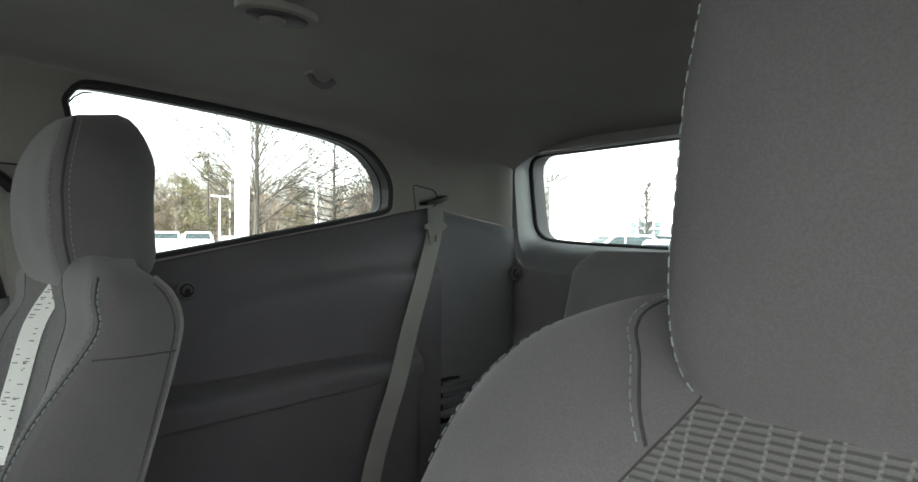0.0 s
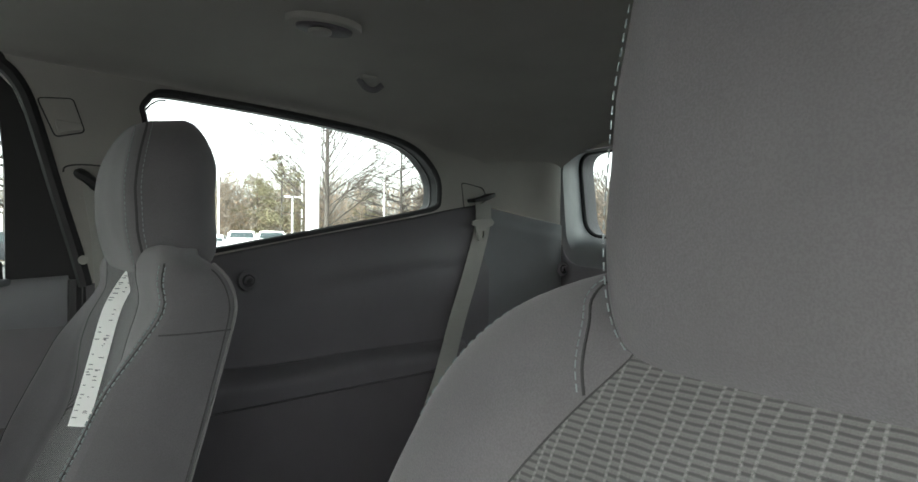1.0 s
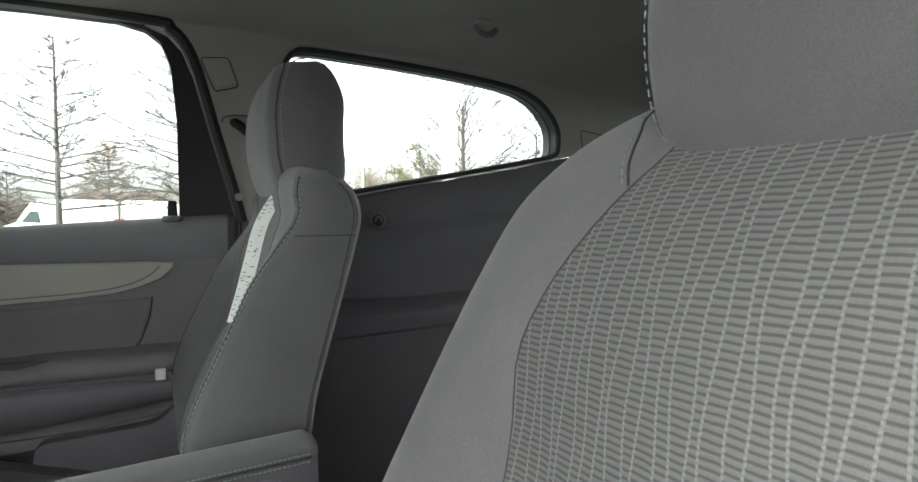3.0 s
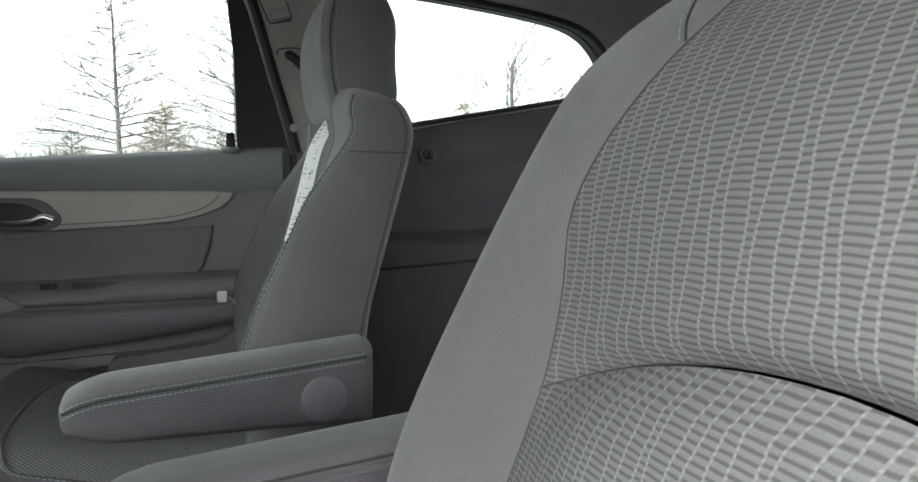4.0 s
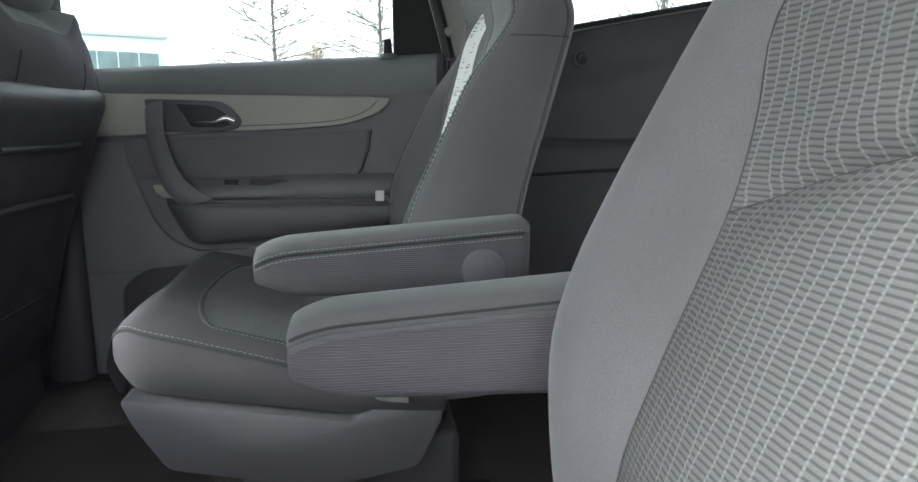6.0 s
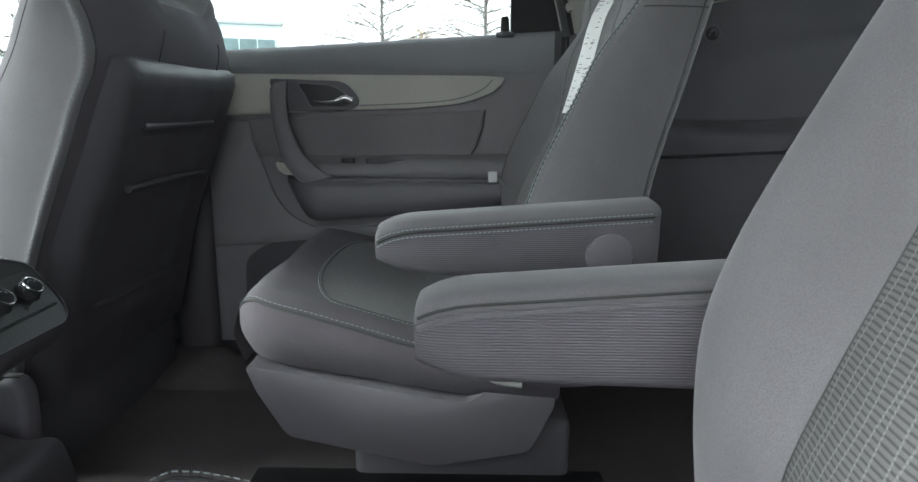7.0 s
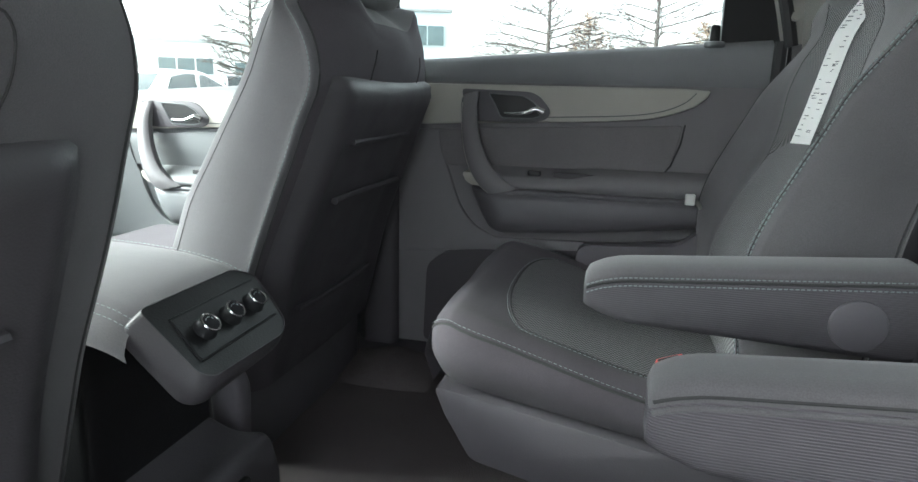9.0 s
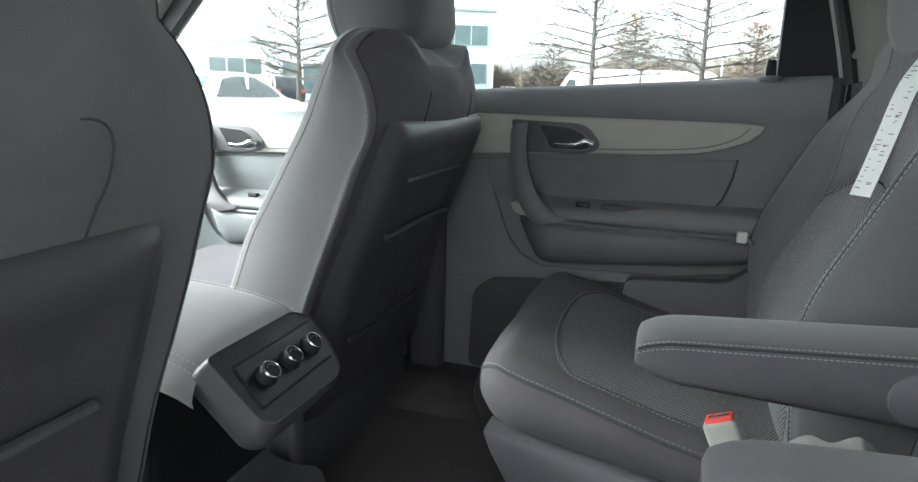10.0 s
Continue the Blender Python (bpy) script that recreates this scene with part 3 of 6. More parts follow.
def cushion(root, at, mats, base_m):
    """The seat's cushion: insert, rounded bolsters and front, side skirt, moulded base and rails."""
    cloth_m, insert_m, side_m = mats
    half = 0.262
    uvs = []
    xs = np.concatenate([np.linspace(-0.272, -0.235, 8), np.linspace(-0.22, 0.17, 20)])
    top, side_rows = [], {1: [], -1: []}
    for i, x in enumerate(xs):
        f = max(0, (-0.235 - x) / 0.037)
        z = float(np.interp(x, [-0.272, -0.235, -0.02, 0.13, 0.2], [0.901, 0.901, 0.838, 0.805, 0.80])) - 0.022 * f ** 2.2
        f2 = max(0, (-0.17 - x) / 0.102)
        hw = half * (1 - 0.20 * f2 ** 4)
        line, lu = [], []
        for w in np.linspace(-1, 1, 33):
            a = abs(w)
            bol = 0.012 * math.exp(-((a - 0.90) / 0.12) ** 2) * (1 - 0.75 * f2)
            flat_top = 0.016 * (1 - a ** 4)
            groove = -0.003 * math.exp(-((a - 0.78) / 0.03) ** 2) * (1 if x > -0.16 else 0)
            line.append(at(w * hw, x, z + bol + flat_top + groove - 0.006 * math.exp(-(a / 0.4) ** 2)))
            lu.append((w * hw, x))
        top.append(line)
        uvs.append(lu)
        for s in (1, -1):
            z0 = line[-1 if s > 0 else 0].z
            zb = float(np.interp(x, [-0.272, 0.045, 0.2], [0.817, 0.764, 0.755]))
            p = [at(s * hw, x, z0)] + [at(s * (hw + 0.008 * math.sin(t * math.pi) - 0.030 * t * t), x, z0 + (zb - z0) * t) for t in (0.12, 0.3, 0.5, 0.75, 1.0)]
            side_rows[s].append(p)
    # the insert follows an arch at its front
    ins, iuv = [], []
    for x in np.concatenate([-0.135 - 0.052 * np.sin(np.linspace(math.pi / 2, 0, 9)), np.linspace(-0.12, 0.165, 14)]):
        wl = 0.202 * math.sqrt(max(0.0, 1 - ((-0.135 - x) / 0.0525) ** 2)) if x < -0.135 else 0.202
        i = int(np.clip(np.searchsorted(xs, x), 1, len(xs) - 1))
        f = (x - xs[i - 1]) / (xs[i] - xs[i - 1])
        row, ru = [], []
        for w in np.linspace(-wl, wl, 17):
            q = (w / half + 1) / 2 * 32
            k = min(int(q), 31)
            za = top[i - 1][k].z * (1 - q + k) + top[i - 1][k + 1].z * (q - k)
            zb = top[i][k].z * (1 - q + k) + top[i][k + 1].z * (q - k)
            row.append(at(w, x, za + (zb - za) * f + 0.0022))
            ru.append((w, x))
        ins.append(row)
        iuv.append(ru)
    part("insert", grid(ins, uvs=iuv), insert_m, root)
    edge = [r[0] for r in ins[::-1]] + [r[-1] for r in ins]
    part("insert_seam", tube([Vector(p) + Vector((0, 0, -0.0006)) for p in edge], 0.0016, 6), SEAM, root)
    part("stitching", stitches([Vector(p) + (Vector(p) - at(0, 0.0, p[2])).normalized() * 0.005 + Vector((0, 0, 0.0005)) for p in edge], 0.007), THREAD, root, "pale stitching thread")
    part("cushion_pad", grid(top), cloth_m, root)
    for s in (1, -1):
        part("side_panel", grid(side_rows[s]), side_m, root)
        line = [r[0] for r in side_rows[s]]
        part("seam", tube(line, 0.002, 6), SEAM, root)
        for dz in (0.006, -0.006):
            part("stitching", stitches([Vector(p) + Vector((0, 0, dz)) for p in line], 0.007), THREAD, root, "pale stitching thread")
    front = []
    for k, t in enumerate(np.linspace(0, 1, 9)):
        ln = []
        for j, w in enumerate(np.linspace(-1, 1, 33)):
            p = Vector(top[0][j])
            out = math.sin(min(1, t * 1.6) * math.pi / 2) * 0.012 - 0.03 * max(0, t - 0.5)
            zlow = 0.80
            zz = p.z + (zlow - p.z) * t
            ln.append((p.x - out, p.y, zz))
        front.append(ln)
    part("front_panel", grid(front), side_m, root)


def seat_base(root, at, side_x):
    """Moulded side skirt of the seat, pedestal and floor rail."""
    poly = [(-0.258, 0.811), (-0.243, 0.773), (-0.203, 0.707), (0.0, 0.664), (0.134, 0.687), (0.169, 0.762), (0.158, 0.784), (0.088, 0.790), (0.045, 0.759)]
    for s in (1, -1):
        pts = rounded([(at(0, x, z)[0], z) for x, z in poly], 0.012)
        ys = sorted((at(s * 0.250, 0, 0)[1], at(s * 0.205, 0, 0)[1]))
        part("side_skirt", prism(pts, ys[0], ys[1], "y", 0.006, 2), BASE, root, "moulded grey plastic skirt")
    lo, hi = at(-0.2, -0.20, 0.70), at(0.2, 0.15, 0.80)
    part("pan", box((lo[0], min(lo[1], hi[1]), 0.70), (hi[0], max(lo[1], hi[1]), 0.80), 0.01), DARK, root)
    lo, hi = at(-0.20, -0.12, 0), at(0.20, 0.20, 0)
    part("pedestal", box((lo[0], min(lo[1], hi[1]), 0.595), (hi[0], max(lo[1], hi[1]), 0.71), 0.015), DARK, root)
    for s in (1, -1):
        a, b = at(s * 0.235, -0.27, 0), at(s * 0.185, 0.25, 0)
        part("rail", box((a[0], min(a[1], b[1]), 0.598), (b[0], max(a[1], b[1]), 0.622), 0.004), BLACK, root, "black steel floor rail")


def captain_seat(name_label, yc, sgn, dx, insert_m, arm_z):
    def at(w, x, z):
        return Vector((x + dx, yc + sgn * w, z))
    root = thing("captain_seat", at(0, 0, 0.6), name_label, "car seat", "second-row seats")
    seat_back(root, at, LEVELS if sgn > 0 else FAR_LEVELS, (SEAT, insert_m, SEAT, SEAT_SHADED), split_z=1.114, drop_top=0.034 if sgn > 0 else 0.006, crest_stitch=sgn > 0, hollow=sgn < 0)
    if sgn > 0:
        headrest(root, at, 0.263, 1.316, 1.600, 0.1365, 0.100, (SEAT, SEAT), taper=0.235, crown=6.0)
    else:
        headrest(root, at, 0.256, 1.333, 1.562, 0.130, 0.114, (SEAT, SEAT), sd=-0.012, dome=0.085, crown=2.8, soft=0.66)
    armrest(root, at, 0.318, 0.378, arm_z[0], 0.262 if sgn > 0 else 0.254, arm_z[1], arm_z[2], arm_z[3], arm_z[4], (SEAT, RIB if sgn > 0 else RIB_DARK), 1)
    # cushion cloth darkened in place of the shade that falls on it
    cushion(root, at, (SEAT_SHADED, insert_m, SEAT_SHADED), BASE)
    seat_base(root, at, 0)
    if sgn < 0:
        cover = rounded([(at(0, a, 0).x, b) for a, b in ((-0.115, 0.80), (-0.105, 0.912), (0.085, 0.925), (0.17, 1.00), (0.20, 0.80))], 0.02)
        ys = sorted((at(-0.235, 0, 0).y, at(-0.268, 0, 0).y))
        part("recliner_cover", prism(cover, ys[0], ys[1], "y", 0.008, 3), BASE, root, "moulded grey recliner cover")
    return root


near_seat = captain_seat("grey cloth captain seat with ribbed insert and folded-down armrest", NEAR_Y, 1, 0.0, INSERT, (-0.075, 1.018, 1.043, 0.948, 0.938))
far_seat = captain_seat("grey cloth captain seat with mesh insert beside the door", FAR_Y, -1, FAR_X, INSERT_FAR, (-0.060, 1.034, 1.058, 0.976, 0.964))

# ---- front seats ----
FRONT = [(0.72, 0.245, 0.16, -0.800, -0.815, -0.675), (0.80, 0.250, 0.16, -0.780, -0.800, -0.655), (0.90, 0.255, 0.16, -0.755, -0.780, -0.630),
         (0.964, 0.255, 0.16, -0.72, -0.752, -0.610), (1.04, 0.255, 0.16, -0.69, -0.722, -0.580), (1.10, 0.253, 0.16, -0.66, -0.688, -0.556),
         (1.16, 0.250, 0.16, -0.63, -0.655, -0.534), (1.22, 0.244, 0.155, -0.607, -0.624, -0.508), (1.27, 0.242, 0.15, -0.59, -0.604, -0.494),
         (1.31, 0.236, 0.14, -0.575, -0.588, -0.492), (1.338, 0.222, 0.12, -0.56, -0.574, -0.499), (1.352, 0.200, 0.10, -0.55, -0.562, -0.510)]
FRONT = [(z, c + 0.006, p, px - 0.010, cx - 0.012, rx) for z, c, p, px, cx, rx in FRONT]


def front_seat(label, yc, sgn, dx, dz, panel_top=1.215, collar=0.045, panel_w=0.205):
    def at(w, x, z):
        return Vector((x + dx, yc + sgn * w, z + dz))

    def eared(w, x, z):
        """The same, with the collar between the two shoulders sunk."""
        k = min(1.0, max(0.0, (0.160 - abs(w)) / 0.085))
        r = min(1.0, max(0.0, (z - 1.19) / 0.15))
        return at(w, x, z - collar * k * k * (3 - 2 * k) * r)
    root = thing("front_seat", at(0, -0.75, 0.6), label, "car seat", "front seats")
    # the passenger seat's rear cover has its shade in the cloth colour
    seat_back(root, eared, FRONT, (SEAT, SEAT, SEAT, SEAT if sgn > 0 else SEAT_SHADED), drop_top=0.0)
    headrest(root, at, -0.655, 1.372 - collar, 1.62 - collar, 0.128, 0.150, (SEAT, SEAT), dome=0.05)
    # rear shell with its map pocket
    rear = spline([(r[0], r[5]) for r in FRONT], 60)
    zs, xr = rear[:, 0], rear[:, 1]

    def shell(w, z, out):
        return at(w, np.interp(z, zs, xr) + 0.016 + out, z)
    rows = []
    for z in np.linspace(0.73, panel_top, 26):
        hw = panel_w + 0.02 * min(1, (panel_top - z) / 0.35)
        top = max(0, (z - panel_top + 0.03) / 0.03)
        o = 0.020 - 0.014 * top ** 2
        pocket = -0.010 if 0.83 < z < 1.12 else 0.0
        rows.append([shell(-hw - 0.012, z, -0.012), shell(-hw, z, o * 0.5), shell(-hw + 0.02, z, o)] +
                    [shell(w, z, o + 0.004 * (1 - (w / hw) ** 2) + (pocket if abs(w) < hw - 0.05 else 0)) for w in np.linspace(-hw + 0.035, hw - 0.035, 13)] +
                    [shell(hw - 0.02, z, o), shell(hw, z, o * 0.5), shell(hw + 0.012, z, -0.012)])
    rows.append([p + Vector((-0.012, 0, 0.008)) for p in rows[-1]])
    back = part("back_panel", grid(rows), PANEL, root, "charcoal moulded back panel")
    part("pocket_rim", tube([shell(w, 1.03 + 0.002 * math.cos(w * 9), 0.021) for w in np.linspace(-0.16, 0.13, 12)], 0.006, 8), PANEL, back)
    if sgn < 0:
        part("pocket_lip", tube([shell(w, 0.845 + 0.10 * max(0, (abs(w) - 0.10)) , 0.020) for w in np.linspace(-0.15, 0.15, 14)], 0.005, 8), PANEL, back)
    if sgn < 0:
        part("pocket_flap", tube([shell(w, 1.125, 0.016) for w in np.linspace(-0.13, 0.13, 12)], 0.006, 8), PANEL, back)
    # seams on the cloth above the panel
    for s in (1, -1):
        ln = [eared(s * w, np.interp(z, zs, xr) + 0.0164 - 0.015 * max(0.0, (z - 1.19) / 0.15) ** 1.6, z) for w, z in spline([(0.106, panel_top), (0.111, 1.215), (0.111, 1.25 - 0.3 * (collar - 0.045)), (0.104, 1.285 - 0.6 * (collar - 0.045))] if sgn < 0 else [(0.109, panel_top), (0.114, 1.215), (0.110, 1.262), (0.092, 1.300), (0.060, 1.325), (0.0, 1.335)], 20)]
        part("seam", tube(ln, 0.0009, 6), SEAM, root)
    # cushion, its cloth colour darkened in place of shade, and its plastic valance
    part("cushion", box(tuple(at(-0.25, -1.20, 0.74).to_tuple()) if sgn > 0 else tuple(at(0.25, -1.20, 0.74).to_tuple()),
                        tuple(at(0.25, -0.68, 0.88).to_tuple()) if sgn > 0 else tuple(at(-0.25, -0.68, 0.88).to_tuple()), 0.04, 4), SEAT_SHADED, root)
    a, b = at(-0.23, -1.15, 0.60), at(0.23, -0.66, 0.76)
    part("valance", box((a.x, min(a.y, b.y), 0.56), (b.x, max(a.y, b.y), 0.76 + dz), 0.02), DARK, root)
    return root


front_passenger = front_seat("grey cloth front seat with charcoal back panel and map pocket", 0.508, -1, 0.0, 0.0)
driver_seat = front_seat("grey cloth front seat with dark back panel beside the console", -0.352, 1, 0.034, 0.0, 1.162, 0.080, 0.176)


# ---- body of the car: floor, lining, side walls, doors ----
C0 = 0.04
floor = structure("floor", box((-1.9, -0.72, 0.54), (1.5, 0.86, 0.60), 0.0), CARPET, "brown-grey carpeted cabin floor", "floor")


def lining_z(x, y):
    """The roof lining, rounded down into the side walls with a radius that grows to the rear."""
    a = min(1.0, max(0.0, (abs(y - C0) - 0.40) / 0.32))
    r = float(np.interp(x, [0.0, 0.3, 0.55, 0.8, 0.95, 1.3], [0.018, 0.036, 0.046, 0.066, 0.10, 0.13]))
    z = 1.703 - r * (1 - math.sqrt(max(0.0, 1 - a * a)))
    if x > 0.3:
        z -= 0.010 * (x - 0.3) ** 2
    if x > 1.0:
        z -= 0.040 * ((x - 1.0) / 0.3) ** 2
    if x < -0.9:
        z -= 0.10 * ((x + 0.9) / 0.7) ** 2
    return z


LINING_STEPS = [-1.0] + [-math.sin(k / 24 * math.pi / 2) * 0.936 for k in range(24, 0, -1)] + [math.sin(k / 24 * math.pi / 2) * 0.936 for k in range(25)] + [1.0]
rows = [[(x, y, lining_z(x, y)) for y in [C0 + 0.77 * s for s in LINING_STEPS]] for x in np.linspace(-1.45, 1.305, 50)]
bm = grid(rows)
r2 = [[(x, y, z + 0.05) for x, y, z in r] for r in rows]
bm2 = grid(r2)
ceiling = structure("ceiling", merge([bm, bm2]), LINING, "grey cloth headlining", "headlining")
structure("ceiling_rear", box((1.30, -0.80, 1.722), (1.53, 0.76, 1.75), 0.004), LINING, "grey cloth lining above the tailgate", "headlining")

QW = [(0.271, 1.646), (0.298, 1.6575), (0.40, 1.655), (0.545, 1.647), (0.70, 1.634), (0.80, 1.620), (0.86, 1.599), (0.90, 1.566), (0.922, 1.530), (0.925, 1.490), (0.914, 1.463), (0.85, 1.447), (0.70, 1.418), (0.55, 1.390),
      (0.40, 1.362), (0.31, 1.346), (0.292, 1.352), (0.284, 1.40), (0.275, 1.52), (0.262, 1.60), (0.258, 1.624)]
QW = [tuple(q) for q in spline(QW + QW[:1], 106)[:-1]]
WALL_Y = 0.76
DOOR_REAR = [(0.165, 0.62), (0.165, 1.30), (0.150, 1.36), (0.122, 1.459), (0.086, 1.590), (0.066, 1.640), (0.040, 1.668), (0.0, 1.684)]
# pale pillars and quarter trim above the belt, dark trim below it
upper = DOOR_REAR[1:] + [(0.0, 1.75), (1.05, 1.75), (1.05, 1.478), (0.93, 1.456), (0.85, 1.438), (0.55, 1.383), (0.30, 1.333), (0.24, 1.318)]
wall_upper = structure("wall_passenger_upper", holed(upper, [QW], WALL_Y, WALL_Y + 0.07), PILLAR, "pale grey moulded pillar and window trim", "pillar trim")


def quarter_y(x, z):
    """Relief of the rear side trim: a padded roll at elbow height and a sweeping swell."""
    y = WALL_Y + 0.004
    fade = min(1, max(0, (0.97 - x) / 0.03))
    top = 1.138 + 0.022 * (x - 0.4)
    cup = math.exp(-((x - 0.50) / 0.10) ** 4)
    if z < top:
        n = min(1, (top - z) / 0.045)
        y -= 0.064 * (1 - (1 - n) ** 4) ** (1.0 + 2.0 * cup) * fade
        line = 1.072 + 0.050 * (x - 0.4)
        if z < line:
            y += 0.016 * min(1, (line - z) / 0.006) * fade
    sweep = float(np.interp(x, [0.2, 0.497, 0.578, 0.736, 0.872, 0.957], [1.20, 1.271, 1.289, 1.313, 1.328, 1.324]))
    y -= 0.020 / (1 + math.exp((z - sweep) / (0.0045 + 0.03 * max(0.0, 0.75 - x))))
    return y


rows = []
for x in np.linspace(0.170, 1.045, 60):
    zt = float(np.interp(x, [0.165, 0.24, 0.30, 0.55, 0.85, 0.93, 1.05], [1.300, 1.3165, 1.3315, 1.3815, 1.4365, 1.4545, 1.4765]))
    zz = np.concatenate([np.linspace(0.60, 1.04, 12), np.linspace(1.05, 1.165, 76), np.linspace(1.169, zt - 0.01, 26), [zt - 0.004, zt]])
    zz = np.sort(zz)
    r = [(x, quarter_y(x, z) - 0.005 - 0.025 * (1 - max(0.0, 1 - (zt - z) / 0.095) ** 1.7), z) for z in zz]
    r.append((x, WALL_Y + 0.06, zt))
    rows.append(r)
quarter = structure("wall_passenger_quarter", grid(rows), DARK, "charcoal plastic rear side trim with elbow shelf", "side trim")
part("shelf_line", tube([(x, WALL_Y - 0.090, 1.071 + 0.050 * (x - 0.4)) for x in np.linspace(0.19, 0.93, 20)], 0.0016, 6), RUBBER, quarter)
# thin black piece in place of the shade inside the shelf's recess
part("shelf_slot_shade", prism(rounded([(0.36, 1.123), (0.47, 1.126), (0.62, 1.134), (0.60, 1.139), (0.45, 1.134), (0.36, 1.130)], 0.003), WALL_Y - 0.050, WALL_Y - 0.02, "y"), RUBBER, quarter)

# rear quarter behind the belt, turning in to the tailgate
rows_u, rows_l = [], []
for x, y in spline([(1.045, WALL_Y + 0.004), (1.12, WALL_Y - 0.004), (1.20, WALL_Y - 0.020), (1.26, WALL_Y - 0.040), (1.298, WALL_Y - 0.042), (1.312, WALL_Y - 0.028)], 18):
    zt = 1.478 - 0.19 * max(0, x - 1.045)
    zt = max(zt, 1.426)
    rows_u.append([(x, y, z) for z in np.linspace(zt, 1.72, 14)])
    rows_l.append([(x, y - 0.006, z) for z in np.linspace(0.60, zt - 0.002, 20)] + [(x, y + 0.02, zt - 0.002)])
rear_pillar = structure("wall_passenger_rear_pillar", grid(rows_u), PILLAR, "pale grey rear pillar trim", "pillar trim")
rear_side = structure("wall_passenger_rear", grid(rows_l), MID, "slate plastic luggage side trim with grille", "side trim")
gr = part("grille_frame", ring(rounded([(1.015, 1.040), (1.235, 1.050), (1.225, 0.945), (0.995, 0.935)], 0.012), WALL_Y - 0.008, 0.006), BLACK, rear_side)
part("grille_backing", prism(rounded([(1.015, 1.040), (1.235, 1.050), (1.225, 0.945), (0.995, 0.935)], 0.012), WALL_Y - 0.006, WALL_Y + 0.02, "y"), BLACK, rear_side)
for k in range(3):
    z = 0.952 + 0.030 * k
    part("slat", prism([(1.012, z), (1.222, z + 0.010), (1.224, z + 0.026), (1.014, z + 0.016)], WALL_Y - 0.020, WALL_Y - 0.008, "y", 0.003, 2), MID, gr)

# tailgate with its window
TG = 1.45
tw = rounded([(0.800, 1.648), (0.770, 1.40), (0.64, 1.388), (0.10, 1.368), (-0.52, 1.388), (-0.635, 1.40), (-0.665, 1.648), (0.04, 1.655)], 0.06, 6)
tailgate = structure("wall_tailgate", holed([(-0.80, 0.60), (0.88, 0.60), (0.88, 1.72), (-0.80, 1.72)], [tw], TG, TG + 0.07, "x"), DARK, "slate plastic tailgate trim round the rear window", "tailgate")
rows = []
ctr = Vector((0.04, 1.52))
for x, sy, zt, zb in ((1.302, 0.915, 1.632, 1.29), (1.312, 0.905, 1.628, 1.315), (1.345, 0.920, 1.632, 1.345), (1.41, 0.970, 1.644, 1.362), (TG + 0.004, 1.0, 1.655, 1.368)):
    ring_row = []
    for a, b in tw:
        f = (b - 1.368) / (1.655 - 1.368)
        ring_row.append((x, ctr.x + (a - ctr.x) * sy, zb + (zt - zb) * f))
    rows.append(ring_row)
part("window_surround", grid(rows, closed=True), MID, tailgate)
flange = [[(1.303, ctr.x + (a - ctr.x) * sy, zb + (zt - zb) * (b - 1.368) / 0.287) for a, b in tw] for sy, zt, zb in ((1.10, 1.72, 1.10), (0.917, 1.634, 1.287))]
up = [i for i, q in enumerate(tw) if q[1] > 1.44]
low = [i for i, q in enumerate(tw) if q[1] < 1.50]
for pick, mt, nm in ((up, LINING, "header_trim"), (low, DARK, "lower_trim")):
    bm = bmesh.new()
    for i in pick:
        j = (i + 1) % len(tw)
        if j in pick and (nm == "header_trim" or min(tw[i][1], tw[j][1]) <= 1.44):
            bm.faces.new([bm.verts.new(p) for p in (flange[0][i], flange[0][j], flange[1][j], flange[1][i])])
    part(nm, bm, mt, tailgate)
rw = part("window_tailgate", holed([(ctr.x + (a - ctr.x) * 1.02, ctr.y + (b - ctr.y) * 1.03) for a, b in tw], [], TG + 0.030, TG + 0.034, "x"), GLASS)
tagged(rw, "tailgate window glass with fine heater wires", "window", kind="structure")
rw.visible_shadow = False
for k in range(9):
    z = 1.40 + 0.027 * k
    part("heater_wire", tube([(TG + 0.028, -0.60, z), (TG + 0.028, 0.68, z)], 0.00035, 4), BASE, rw)
part("seal", ring(tw, TG + 0.012, 0.008, "x"), RUBBER, tailgate)

# quarter window glass, black frit and seal
qw = structure("window_quarter", holed([(0.59 + (a - 0.59) * 1.03, 1.50 + (b - 1.50) * 1.08) for a, b in QW], [], WALL_Y + 0.045, WALL_Y + 0.049), GLASS, "rear quarter window glass with black border", "window")
qw.visible_shadow = False
inner = [(0.59 + (a - 0.59) * 0.988, 1.50 + (b - 1.50) * 0.975) for a, b in QW]
outerq = [(0.59 + (a - 0.59) * 1.03, 1.50 + (b - 1.50) * 1.08) for a, b in QW]
part("frit", holed(outerq, [inner], WALL_Y + 0.039, WALL_Y + 0.043), FRIT, qw)
part("seal", ring(QW, WALL_Y + 0.004, 0.007), RUBBER, qw)
part("reveal", grid([[(0.59 + (a - 0.59) * k, WALL_Y + y, 1.50 + (b - 1.50) * k) for a, b in QW] for y, k in ((0.004, 0.996), (0.030, 0.994), (0.071, 0.992))], closed=True), RUBBER, qw)
dots = []
